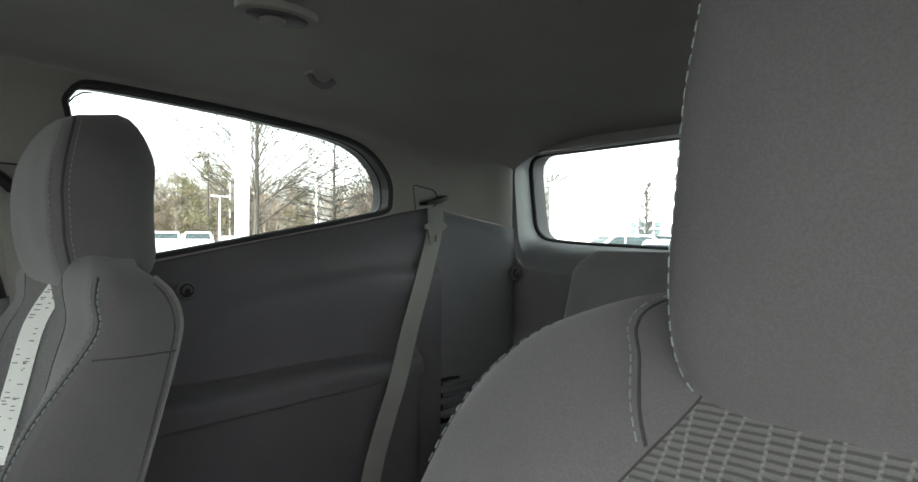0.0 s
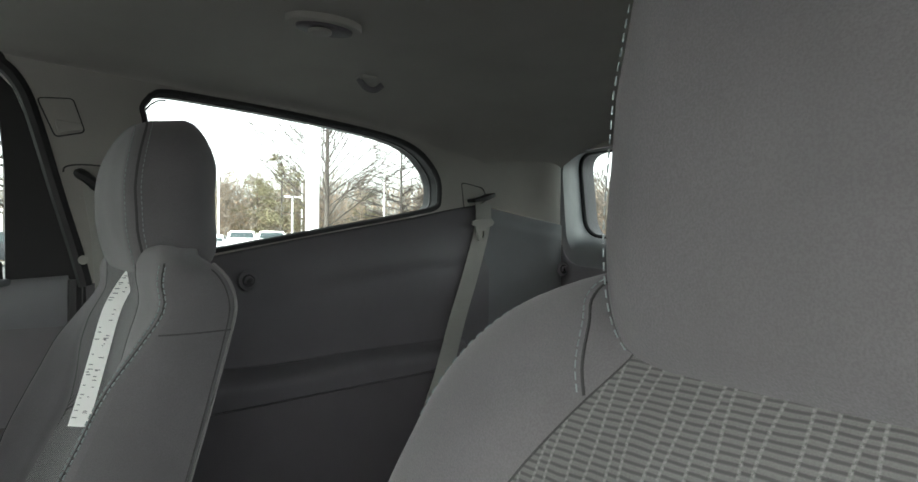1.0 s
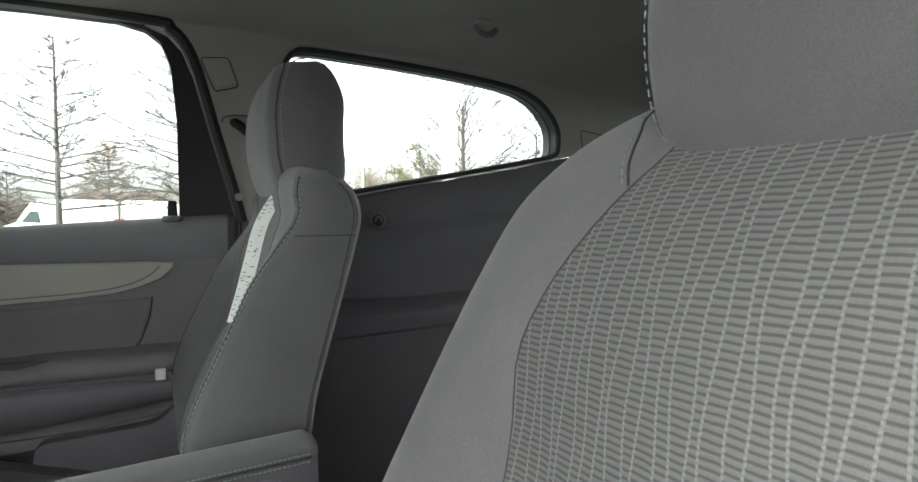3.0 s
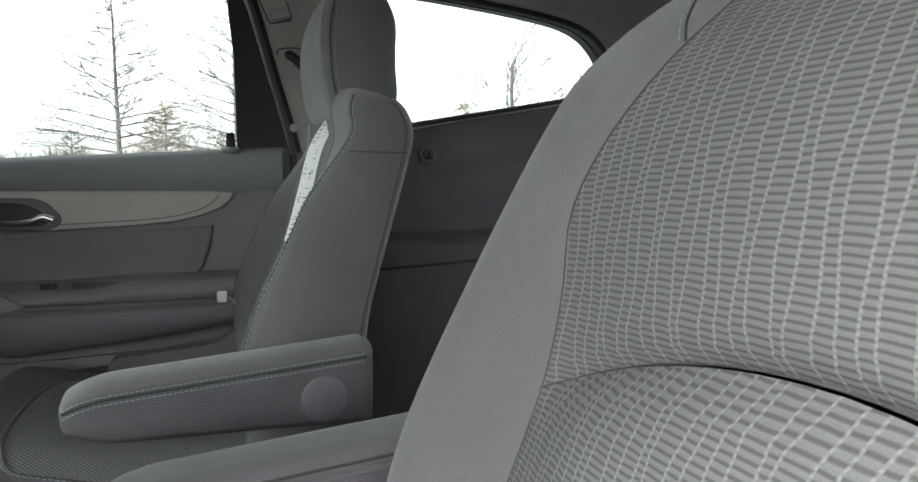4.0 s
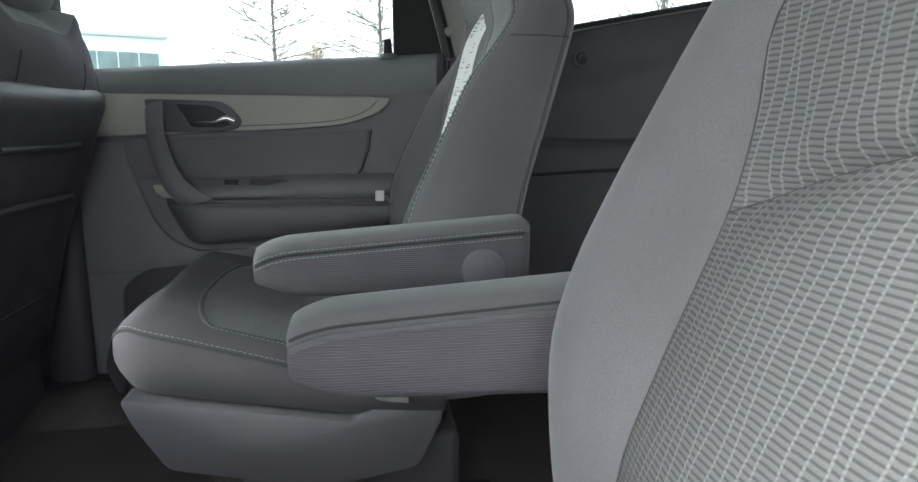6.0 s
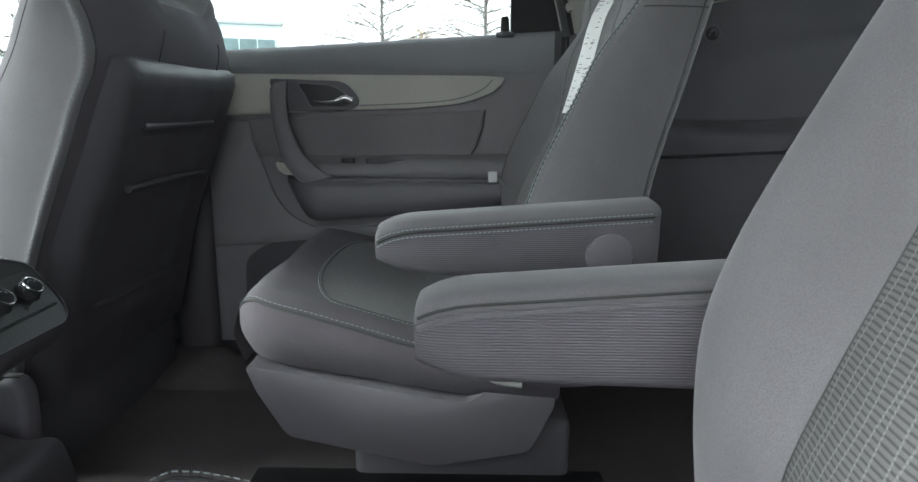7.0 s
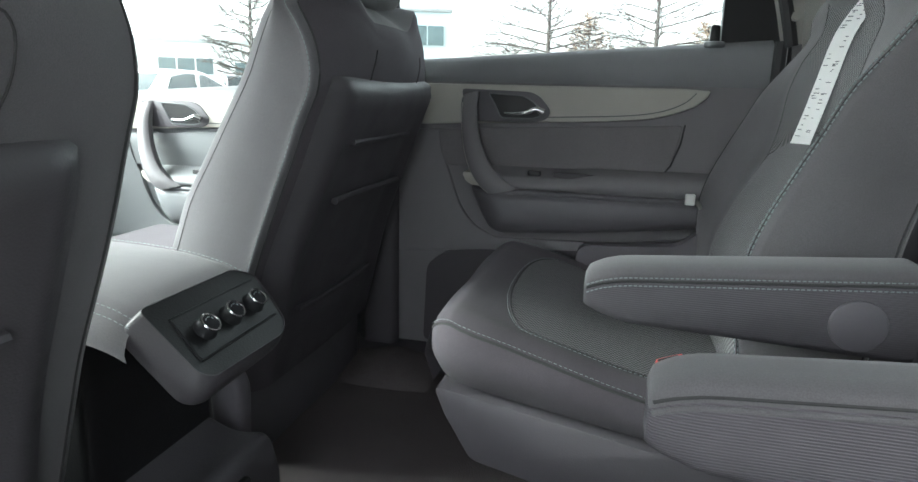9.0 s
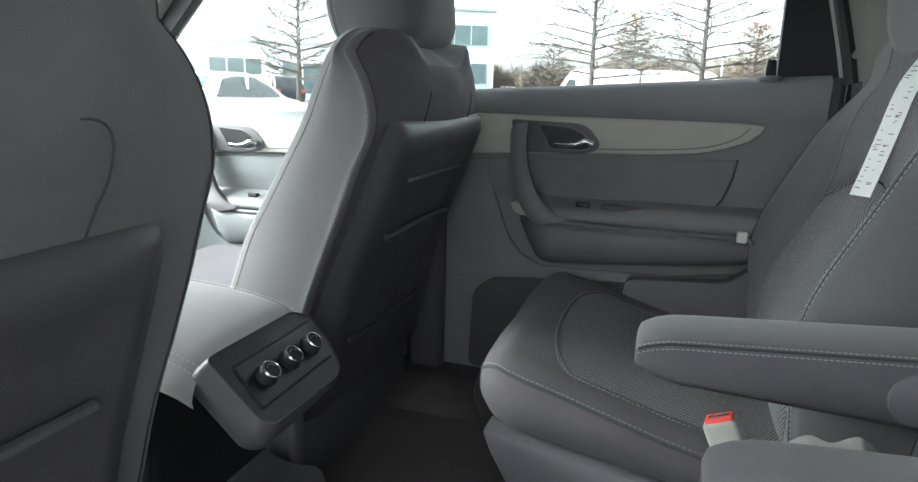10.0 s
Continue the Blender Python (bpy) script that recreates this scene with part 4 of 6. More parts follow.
for t in np.linspace(0, 1, 46):
    a = spline(inner[-6:] + inner[:6], 46)[int(t * 45)]
    dots.append(disc((0.59 + (a[0] - 0.59) * 0.985, 1.50 + (a[1] - 1.50) * 0.965), 0.0016, (WALL_Y + 0.040, WALL_Y + 0.042), "y", 0, 6))
part("frit_dots", merge(dots), FRIT, qw)

# door seal down the pillar
part_seal = [(x + 0.006, WALL_Y + 0.004, z) for x, z in DOOR_REAR[1:]] + [(-0.3, WALL_Y + 0.004, 1.692), (-1.0, WALL_Y + 0.004, 1.67)]
door_seal = structure("trim_door_seal", tube([(x, y, z) for x, y, z in spline(part_seal, 50)] , 0.012, 8), RUBBER, "black rubber door seal", "seal")
low_seal = structure("trim_door_seal_lower", tube([(0.157, WALL_Y + 0.02, z) for z in np.linspace(0.62, 1.31, 12)], 0.012, 8), RUBBER, "black rubber door seal", "seal")


def side_door(name, label, x0, x1, dx, dz, handle_dx=0.0, rear=True, belt_drop=0.0):
    """A side door seen from inside: pad, pale trim band, insert, ledge, pocket, pull handle and latch."""
    root = thing(name, ((x0 + x1) / 2, 0.84, 0.62), label, "car door", kind="structure")
    X = lambda x: x + dx
    Z = lambda z: z + dz

    def belt(x):
        return 1.275 - belt_drop + 0.038 * (x + 0.49) / 0.6
    D = 0.80
    xs = np.linspace(x0, x1, 30)
    rows = []
    for x in xs:
        b = belt(x)
        rows.append([(X(x), D + 0.055, Z(b - 0.014)), (X(x), D + 0.045, Z(b - 0.004)), (X(x), D + 0.022, Z(b)), (X(x), D + 0.006, Z(b - 0.010)), (X(x), D - 0.004, Z(b - 0.03)), (X(x), D - 0.004, Z(min(1.235, b - 0.04))), (X(x), D + 0.008, Z(min(1.222, b - 0.05)))])
    part("top_pad", grid(rows), DOOR_PAD if rear else MID, root, "soft slate-coloured top pad")
    part("belt_seal", tube([(X(x), D + 0.05, Z(belt(x) - 0.012)) for x in xs], 0.008, 6), RUBBER, root)
    # main slab
    slab = [(X(x0), Z(0.63)), (X(x1), Z(0.63)), (X(x1), Z(belt(x1) - 0.02)), (X(x0), Z(belt(x0) - 0.02))]
    part("door_panel", prism(slab, D + 0.004, D + 0.07, "y"), DOOR if rear else MID, root)
    # pale band with its tapering rear tip
    top = [(x, 1.222) for x in np.linspace(x0, 0.0, 12)] + [(0.047, 1.219)]
    bot = [(0.040, 1.205), (0.02, 1.188), (-0.02, 1.172), (-0.06, 1.162), (-0.15, 1.154), (-0.30, 1.147), (-0.49, 1.138), (x0, 1.134)]
    bp = prism([(X(a), Z(b)) for a, b in top + bot], D - 0.012, D + 0.02, "y", 0.005, 2)
    part("trim_band", bp, TRIM, root, "warm pale grey trim band")
    groove = spline([(0.02, 1.214), (0.0, 1.195), (-0.04, 1.178), (-0.10, 1.168), (-0.2, 1.162), (-0.3, 1.158)], 24)
    part("trim_groove", tube([(X(a), D - 0.0125, Z(b)) for a, b in groove], 0.0012, 6), MID, root)
    # cloth insert
    ins = [(x0 + 0.06, 1.126), (-0.49, 1.128), (-0.30, 1.137), (-0.10, 1.146), (0.002, 1.152), (-0.004, 1.115), (-0.018, 1.071), (-0.03, 1.055), (x0 + 0.10, 1.05)]
    part("insert", prism(rounded([(X(a), Z(b)) for a, b in ins], 0.008), D - 0.004, D + 0.02, "y", 0.004, 2), DOOR_CLOTH if rear else MID, root, "grey cloth insert")
    part("insert_gap", tube([(X(a), D - 0.001, Z(b)) for a, b in ((0.006, 1.153), (0.001, 1.115), (-0.014, 1.071), (-0.026, 1.055))], 0.0018, 6), SEAM, root)
    # padded elbow ledge over a bellied map pocket, both rounded at their front end
    ledge, pocket = [], []
    for u in np.concatenate([np.linspace(0, 0.14, 10), np.linspace(0.18, 1, 24)]):
        e = math.sqrt(max(0.0, 1 - (1 - min(1.0, u / 0.14)) ** 2))
        x = -0.420 + u * 0.525
        dip = 0.012 / (1 + math.exp((x + 0.19) / 0.012))
        out = 0.006 + 0.060 * e
        zb = 0.914 + 0.052 * u ** 1.6 + 0.030 * (1 - e)
        lean = 0.035 * max(0.0, 1 - u / 0.25)
        ledge.append([(X(x), D + 0.006 - out * k, Z(z)) for k, z in ((0.0, 1.060), (0.30, 1.057 - 0.6 * dip), (0.75, 1.052 - dip), (0.93, 1.047 - dip), (1.02, 1.038 - dip), (1.04, 1.029 - dip * 0.6), (1.02, 1.019 - dip * 0.3), (0.95, 1.0155), (0.94, 1.0140))])
        line = [(0.95, 1.0135, 0), (1.03, 1.0115, 0), (1.05, 1.008, 0), (1.03, 1.0045, 0), (0.96, 1.0025, 0), (1.03, 1.000, 0)]
        for t in (0.12, 0.3, 0.5, 0.7, 0.85, 0.95):
            line.append((1.04 + 0.07 * math.sin(t * math.pi) - 0.25 * t ** 6, 1.0 + (zb - 1.0) * t, t))
        line += [(0.55, zb, 1.0), (0.0, zb + 0.001, 1.0)]
        pocket.append([(X(x + lean * t), D + 0.006 - out * k, Z(z)) for k, z, t in line])
    part("elbow_ledge", grid(ledge), DOOR if rear else MID, root, "padded elbow ledge")
    part("map_pocket", grid(pocket), DARK if rear else MID, root)
    cup = [(-0.245, 0.758), (-0.205, 0.750), (-0.165, 0.750), (-0.150, 0.760), (-0.165, 0.772), (-0.235, 0.774)]
    part("pull_cup", prism(rounded([(X(a), b) for a, b in cup], 0.008), Z(1.030), Z(1.0502), "z"), PANEL, root)
    part("window_switch", prism(rounded([(X(-0.295), 0.760), (X(-0.268), 0.758), (X(-0.268), 0.772), (X(-0.295), 0.774)], 0.004), Z(1.035), Z(1.051), "z", 0.002, 2), BLACK, root)
    # the front of the panel sweeps down behind the pocket
    sweep = spline([(-0.495, 1.126), (-0.489, 1.08), (-0.470, 1.03), (-0.446, 0.965), (-0.412, 0.922), (-0.365, 0.898)], 16)
    edge = [(X(x0 + 0.004), Z(1.126))] + [(X(a), Z(b)) for a, b in sweep] + [(X(-0.10), Z(0.905)), (X(0.10), Z(0.935)), (X(0.12), Z(0.87)), (X(-0.30), Z(0.872)), (X(x0 + 0.004), Z(0.85))]
    part("lower_panel", prism(edge, D - 0.007, D + 0.01, "y", 0.004, 2), DOOR if rear else MID, root)
    # bezel that frames the pull handle and the latch
    bez_pts = rounded([(-0.447, 1.213), (-0.30, 1.209), (-0.280, 1.200), (-0.257, 1.172), (-0.264, 1.155), (-0.290, 1.148), (-0.400, 1.146), (-0.430, 1.150)], 0.010)
    part("handle_bezel", prism([(X(a), Z(b)) for a, b in bez_pts], D - 0.0155, D, "y", 0.003, 2), DARK, root, "dark plastic bezel")
    rec = rounded([(-0.388, 1.205), (-0.318, 1.201), (-0.296, 1.191), (-0.275, 1.172), (-0.278, 1.160), (-0.295, 1.155), (-0.360, 1.155), (-0.372, 1.180)], 0.008)
    part("latch_recess", prism([(X(a), Z(b)) for a, b in rec], D - 0.0165, D, "y"), BLACK, root)
    part("recess_lip", ring([(X(a), Z(b)) for a, b in rec], D - 0.0165, 0.0014), MID, root)
    # pull handle: a broad flat strap that leaves the bezel and lands on the ledge
    bar = spline([(-0.424, 1.205), (-0.424, 1.17), (-0.419, 1.13), (-0.408, 1.09), (-0.390, 1.053), (-0.366, 1.026), (-0.340, 1.008)], 26)
    off = spline([(0.012,), (0.030,), (0.042,), (0.052,), (0.060,), (0.064,), (0.060,)], 26)[:, 0]
    wid = spline([(0.017,), (0.0165,), (0.017,), (0.019,), (0.022,), (0.026,), (0.030,)], 26)[:, 0]
    rows = []
    for (a, b), o, w in zip(bar, off, wid):
        rows.append([(X(a + w * p), D - o + q, Z(b + 0.25 * w * p)) for p, q in ((-0.85, 0.014), (-1.0, 0.006), (-0.95, -0.003), (-0.6, -0.009), (0.0, -0.011), (0.6, -0.009), (0.95, -0.003), (1.0, 0.006), (0.85, 0.014))])
    grab = part("pull_handle", grid(rows, closed=True, cap=True), DOOR, root, "curved slate pull handle")
    part("handle_rim", tube([(r[1][0] - 0.001, r[1][1], r[1][2]) for r in rows[2:]], 0.0016, 6), TRIM, grab)
    frame_line = spline([(-0.444, 1.205), (-0.441, 1.15), (-0.432, 1.095), (-0.418, 1.055)], 14)
    part("handle_frame", tube([(X(a), D - 0.006 - 0.035 * i / 13, Z(b)) for i, (a, b) in enumerate(frame_line)], 0.004, 8), MID, grab)
    foot = rounded([(-0.432, 1.043), (-0.392, 1.040), (-0.372, 1.022), (-0.378, 1.014), (-0.412, 1.016), (-0.426, 1.026)], 0.006)
    part("handle_foot", prism([(X(a), Z(b)) for a, b in foot], D - 0.050, D, "y", 0.005, 2), TRIM, grab, "pale moulded foot")
    lever = spline([(-0.352, 1.166), (-0.330, 1.165), (-0.305, 1.168), (-0.287, 1.175), (-0.272, 1.169)], 16)
    part("latch_lever", tube([(X(a), D - 0.023 - 0.006 * math.sin(i / 15 * math.pi), Z(b)) for i, (a, b) in enumerate(lever)], [0.0025 + 0.0055 * (i / 15) ** 1.5 for i in range(16)], 10), CHROME, root, "chrome release lever")
    # lock knob
    if rear:
        part("lock_knob", prism(rounded([(0.034, 1.288), (0.056, 1.288), (0.052, 1.342), (0.036, 1.342)], 0.004), D + 0.008, D + 0.026, "y", 0.003, 2), BLACK, root, "black lock knob")
        part("knob_collar", disc((X(0.045), D + 0.016), 0.020, (Z(1.300), Z(1.312)), "z", 0.004), MID, root)
    return root


door_1 = side_door("door_1", "closed rear side door with slate pad and pale trim band", -0.60, 0.150, 0.0, 0.0)
door_2 = side_door("door_2", "closed front side door with pale trim band and chrome lever", -0.85, 0.150, -0.80, -0.042, rear=False, belt_drop=0.045)

# rear door window frame and its black corner panel
DG = [(-0.62, 1.20), (-0.62, 1.68), (-0.20, 1.690), (-0.05, 1.688), (0.0, 1.677), (0.028, 1.655), (0.045, 1.610), (0.055, 1.50), (0.058, 1.25)]
wf = part("window_frame", holed([(-0.66, 1.24), (-0.66, 1.74), (0.05, 1.74), (0.085, 1.70), (0.11, 1.62), (0.14, 1.50), (0.17, 1.36), (0.17, 1.24)], [[(-0.62, 1.262)] + DG[1:-1] + [(0.058, 1.262)]], 0.822, 0.850), RUBBER, door_1, "black window frame and corner panel")
wg = structure("window_rear_door", holed([(-0.64, 1.25), (-0.64, 1.70), (0.07, 1.70), (0.07, 1.25)], [], 0.834, 0.838), GLASS, "rear door window glass", "window")
wg.visible_shadow = False
# front door window: the raked front pillar and frame
FG = [(-1.545, 1.182), (-1.38, 1.354), (-1.271, 1.467), (-1.17, 1.55), (-1.02, 1.625), (-0.80, 1.675), (-0.72, 1.672), (-0.70, 1.65), (-0.70, 1.182)]
wf2 = part("window_frame", holed([(-1.64, 1.13), (-1.43, 1.360), (-1.318, 1.478), (-1.21, 1.58), (-1.05, 1.70), (-0.8, 1.74), (-0.655, 1.74), (-0.655, 1.13)], [FG], 0.822, 0.86), RUBBER, door_2, "black window frame")
wg2 = structure("window_front_door", holed([(-1.58, 1.15), (-1.40, 1.357), (-1.29, 1.472), (-1.18, 1.56), (-1.02, 1.65), (-0.80, 1.69), (-0.68, 1.69), (-0.68, 1.15)], [], 0.836, 0.840), GLASS, "front door window glass", "window")
wg2.visible_shadow = False
front_pillar = structure("wall_front_pillar", prism([(-1.645, 1.13), (-1.435, 1.362), (-1.322, 1.481), (-1.214, 1.583), (-1.06, 1.70), (-1.20, 1.70), (-1.37, 1.57), (-1.53, 1.42), (-1.78, 1.13)], 0.79, 0.84, "y", 0.008, 2), PILLAR, "pale grey raked front pillar trim", "pillar trim")

# pillar between the doors, sill and front closure
b_pillar = structure("wall_middle_pillar", grid([[(x, y, z) for x, y in ((-0.60, 0.83), (-0.585, 0.79), (-0.60, 0.775), (-0.66, 0.775), (-0.68, 0.79), (-0.67, 0.83))] for z in np.linspace(0.60, 1.70, 12)]), PANEL, "charcoal middle pillar trim", "pillar trim")
sill_pts = rounded([(0.70, 0.595), (0.745, 0.622), (0.80, 0.63), (0.88, 0.63), (0.88, 0.56), (0.70, 0.56)], 0.012)
sill = structure("trim_sill", prism(sill_pts, -1.7, 0.165, "x"), PANEL, "dark plastic door sill", "sill")
kick_rows = []
for x in np.linspace(-0.70, -0.46, 13):
    h = 0.042 * math.exp(-((x + 0.565) / 0.065) ** 2)
    kick_rows.append([(x, y, 0.598 + h * math.sin(math.pi * t) ** 0.7 + 0.022 * t) for t, y in zip(np.linspace(0, 1, 9), np.linspace(0.60, 0.76, 9))])
kick = structure("trim_carpet_kick", grid(kick_rows), CARPET, "carpet rising over the sill below the pillar", "carpet")
speaker = structure("trim_door_foot", prism(rounded([(-0.525, 0.64), (0.02, 0.64), (0.02, 0.893), (-0.20, 0.882), (-0.40, 0.868), (-0.475, 0.858), (-0.518, 0.825)], 0.02), 0.790, 0.81, "y"), PANEL, "dark lower door recess", "door trim")
out_skin = structure("wall_passenger_outer", prism([(-1.8, 0.50), (1.52, 0.50), (1.52, 1.30), (0.3, 1.24), (-1.8, 1.16)], 0.875, 0.90, "y"), DARK, "outer door and side panel", "body panel")

jamb = structure("wall_rear_jamb", box((0.09, 0.852, 0.60), (0.262, 0.872, 1.46), 0.004), RUBBER, "black door jamb behind the seal", "door jamb")

# driver's side, behind the camera: one wall with its open doorway and windows
# the doorway is narrowed to block light; the pale wall adds bounce
near_wall = structure("wall_driver_side", holed([(-1.8, 0.50), (1.52, 0.50), (1.52, 1.75), (-1.0, 1.75), (-1.8, 1.22)], [
    [(-0.52, 0.64), (0.02, 0.64), (0.10, 0.95), (0.12, 1.28), (0.08, 1.54), (0.02, 1.60), (-0.52, 1.60)],
    [(-1.55, 1.26), (-1.05, 1.60), (-0.80, 1.65), (-0.68, 1.65), (-0.68, 1.25)],
    [(0.28, 1.36), (0.27, 1.63), (0.80, 1.60), (0.90, 1.53), (0.90, 1.47)]], -0.80, -0.73), PILLAR, "unseen side wall of the cabin with a doorway cut small to limit light", "body panel")
# unseen front closure, coloured lighter to bounce light into the cabin
dash = structure("wall_front", box((-1.85, -0.73, 0.55), (-1.62, 0.84, 1.13), 0.04), MID, "plain unseen dashboard closing the cabin front, lightened for bounce light", "dashboard")

# unseen pane, added and tinted to weaken the light from the front
screen_glass = glass("windscreen_glass", (0.86, 0.91, 0.88))
ws = structure("window_windscreen", grid([[(x, y, z) for y in np.linspace(-0.72, 0.80, 9)] for x, z in ((-1.80, 1.10), (-1.66, 1.32), (-1.52, 1.52), (-1.44, 1.645))]), screen_glass, "unseen sloping windscreen, tinted to cut the front light", "window")
visor = structure("trim_windscreen_header", box((-1.50, -0.74, 1.62), (-1.38, 0.80, 1.68), 0.015), LINING, "cloth header above the windscreen", "trim")

# ---- centre console ----
console = thing("centre_console", (-0.75, 0.065, 0.60), "dark console with pale padded lid and rear fan controls", "console")
K = 0.064
lid_pts = spline([(-1.02, 0.985), (-0.92, 0.996), (-0.80, 1.000), (-0.68, 0.996), (-0.61, 0.985), (-0.578, 0.974)], 20)
rows = []
for x, z in lid_pts:
    rows.append([(x, K + s, z - d) for s, d in ((-0.111, 0.046), (-0.113, 0.036), (-0.108, 0.022), (-0.096, 0.006), (-0.08, 0.001), (-0.04, -0.002), (0, -0.003), (0.04, -0.002), (0.08, 0.001), (0.096, 0.006), (0.108, 0.022), (0.113, 0.036), (0.111, 0.046))])
lid = part("lid", grid(rows), SEAT, console, "pale padded armrest lid")
for s in (-0.097, 0.097):
    ln = [(x, K + s, z - 0.005) for x, z in lid_pts]
    part("stitching", stitches(ln, 0.007, lift=(0, 0, 0.0015)), THREAD, lid)
    part("stitching", stitches([(x, K + s * 1.07, z - 0.012) for x, z in lid_pts], 0.007, lift=(0, 0, 0.001)), THREAD, lid)
# sloping control face within a rounded frame
dirn = Vector((0.072, 0, -0.062)).normalized()
nrm = Vector((0.062, 0, 0.072)).normalized()
top_c = Vector((-0.568, K, 0.972))


def face_pt(a, b, o=0.0):
    """a across (to the passenger side), b down the slope, o outward."""
    return top_c + Vector((0, a, 0)) + dirn * b + nrm * o


def face_slab(a0, a1, b0, b1, o0, o1, r=0.008, shape=None):
    pts = rounded(shape or [(a0, b0), (a1, b0), (a1, b1), (a0, b1)], r)
    bm = bmesh.new()
    lo = [bm.verts.new(face_pt(a, b, o0)) for a, b in pts]
    hi = [bm.verts.new(face_pt(a, b, o1)) for a, b in pts]
    bm.faces.new(lo)
    bm.faces.new(hi[::-1])
    n = len(pts)
    for i in range(n):
        bm.faces.new((lo[i], hi[i], hi[(i + 1) % n], lo[(i + 1) % n]))
    bmesh.ops.recalc_face_normals(bm, faces=bm.faces)
    return bm


face_shape = [(-0.092, -0.010), (0.072, -0.010), (0.097, 0.008), (0.088, 0.050), (0.073, 0.084), (0.052, 0.095), (-0.080, 0.092), (-0.094, 0.080)]
part("control_face", face_slab(0, 0, 0, 0, -0.020, 0.0005, 0.010, shape=face_shape), BLACK, console, "black control panel")
panel = part("control_plate", face_slab(0, 0, 0, 0, 0.0, 0.0022, 0.003, shape=[(-0.070, 0.016), (0.085, 0.015), (0.070, 0.068), (-0.078, 0.070)]), BLACK, console)
part("plate_groove", merge([tube([face_pt(-0.070, 0.0145, 0.001), face_pt(0.085, 0.0135, 0.001)], 0.0014, 5), tube([face_pt(-0.078, 0.0715, 0.001), face_pt(0.070, 0.0695, 0.001)], 0.0014, 5),
                            tube([face_pt(-0.071, 0.0145, 0.001), face_pt(-0.0795, 0.0715, 0.001)], 0.0012, 5)]), RUBBER, panel)
for a in (-0.043, 0.004, 0.051):
    c = face_pt(a, 0.043, 0.0)
    rows = []
    for o, r in ((0.0, 0.0140), (0.003, 0.0142), (0.005, 0.0126), (0.014, 0.0118), (0.0155, 0.0110)):
        rows.append([c + nrm * o + r * (math.cos(t) * Vector((0, 1, 0)) + math.sin(t) * dirn) for t in np.linspace(0, 2 * math.pi, 29)[:-1]])
    knob = part("knob", grid(rows, closed=True, cap=True), KNOB, console, "black fan knob with chrome ring")
    ringp = [c + nrm * 0.0150 + 0.0112 * (math.cos(t) * Vector((0, 1, 0)) + math.sin(t) * dirn) for t in np.linspace(0, 2 * math.pi, 29)[:-1]]
    part("knob_ring", tube(ringp + ringp[:1], 0.0014, 6), CHROME, knob)
    for q in range(3):
        t0 = -2.4 + 0.8 * q
        mk = [c + nrm * 0.0158 + 0.0065 * (math.cos(t) * Vector((0, 1, 0)) + math.sin(t) * dirn) for t in np.linspace(t0, t0 + 0.5, 5)]
        part("knob_mark", tube(mk, 0.0006, 4), THREAD, knob)
# surround: a moulded rim that widens towards its lower corner
rim0 = rounded(face_shape, 0.010)


def rim_row(grow, o):
    row = []
    for a, b in rim0:
        low = max(0.0, min(1.0, b / 0.09))
        side = 0.5 - a / 0.19
        row.append(face_pt(a + math.copysign(0.012 * grow, a) * (1.0 if a < 0 else 0.35), b + grow * (0.012 * low * (0.25 + 0.75 * side)), o))
    return row


part("surround", grid([rim_row(0.0, 0.0008), rim_row(0.05, 0.0022), rim_row(0.16, 0.0022), rim_row(0.45, -0.003), rim_row(0.8, -0.009), rim_row(1.0, -0.018), rim_row(0.95, -0.028), rim_row(0.6, -0.038)], closed=True), PANEL, console, "grey moulded surround")
# body below, with a dark hollow and an outlet plate
# a solid box whose black stands for the shade in the hollow
part("bin", box((-1.02, K - 0.108, 0.60), (-0.64, K + 0.108, 0.945), 0.015), BLACK, console)
foot = [(-1.0, 0.60), (-0.55, 0.60), (-0.53, 0.68), (-0.548, 0.745), (-0.60, 0.735), (-0.66, 0.76), (-0.70, 0.86), (-1.0, 0.86)]
part("foot", prism(rounded(foot, 0.02), K - 0.10, K + 0.10, "y", 0.008, 3), PANEL, console)
part("outlet_plate", box((-0.532, K - 0.055, 0.685), (-0.520, K + 0.01, 0.735), 0.004), BLACK, console, "black outlet plate")
part("outlet_mark", merge([box((-0.5205, K - 0.04 + 0.022 * i, 0.70), (-0.519, K - 0.034 + 0.022 * i, 0.722)) for i in range(2)]), THREAD, console)

# ---- seat belts, hooks, lamps and other fittings ----
front_buckle = thing("seat_belt_buckle", (-0.645, 0.22, 0.66), "grey belt buckle stalk beside the front seat", "buckle")
stalk = rounded([(-0.668, 0.66), (-0.622, 0.66), (-0.618, 0.775), (-0.628, 0.796), (-0.652, 0.798), (-0.672, 0.770)], 0.016)
part("housing", prism(stalk, 0.200, 0.236, "y", 0.010, 3), BASE, front_buckle)
part("slot", box((-0.652, 0.212, 0.7965), (-0.630, 0.224, 0.7995), 0.001), SEAM, front_buckle)

belt = thing("seat_belt", (1.0, 0.72, 0.6), "pale grey third-row seat belt hanging from the pillar", "seat belt")
path = spline([(1.045, 0.742, 1.478), (1.038, 0.735, 1.42), (0.981, 0.710, 1.299), (0.917, 0.676, 1.198), (0.853, 0.637, 1.094), (0.817, 0.630, 1.016), (0.780, 0.627, 0.91), (0.75, 0.64, 0.70)], 30)
rows = []
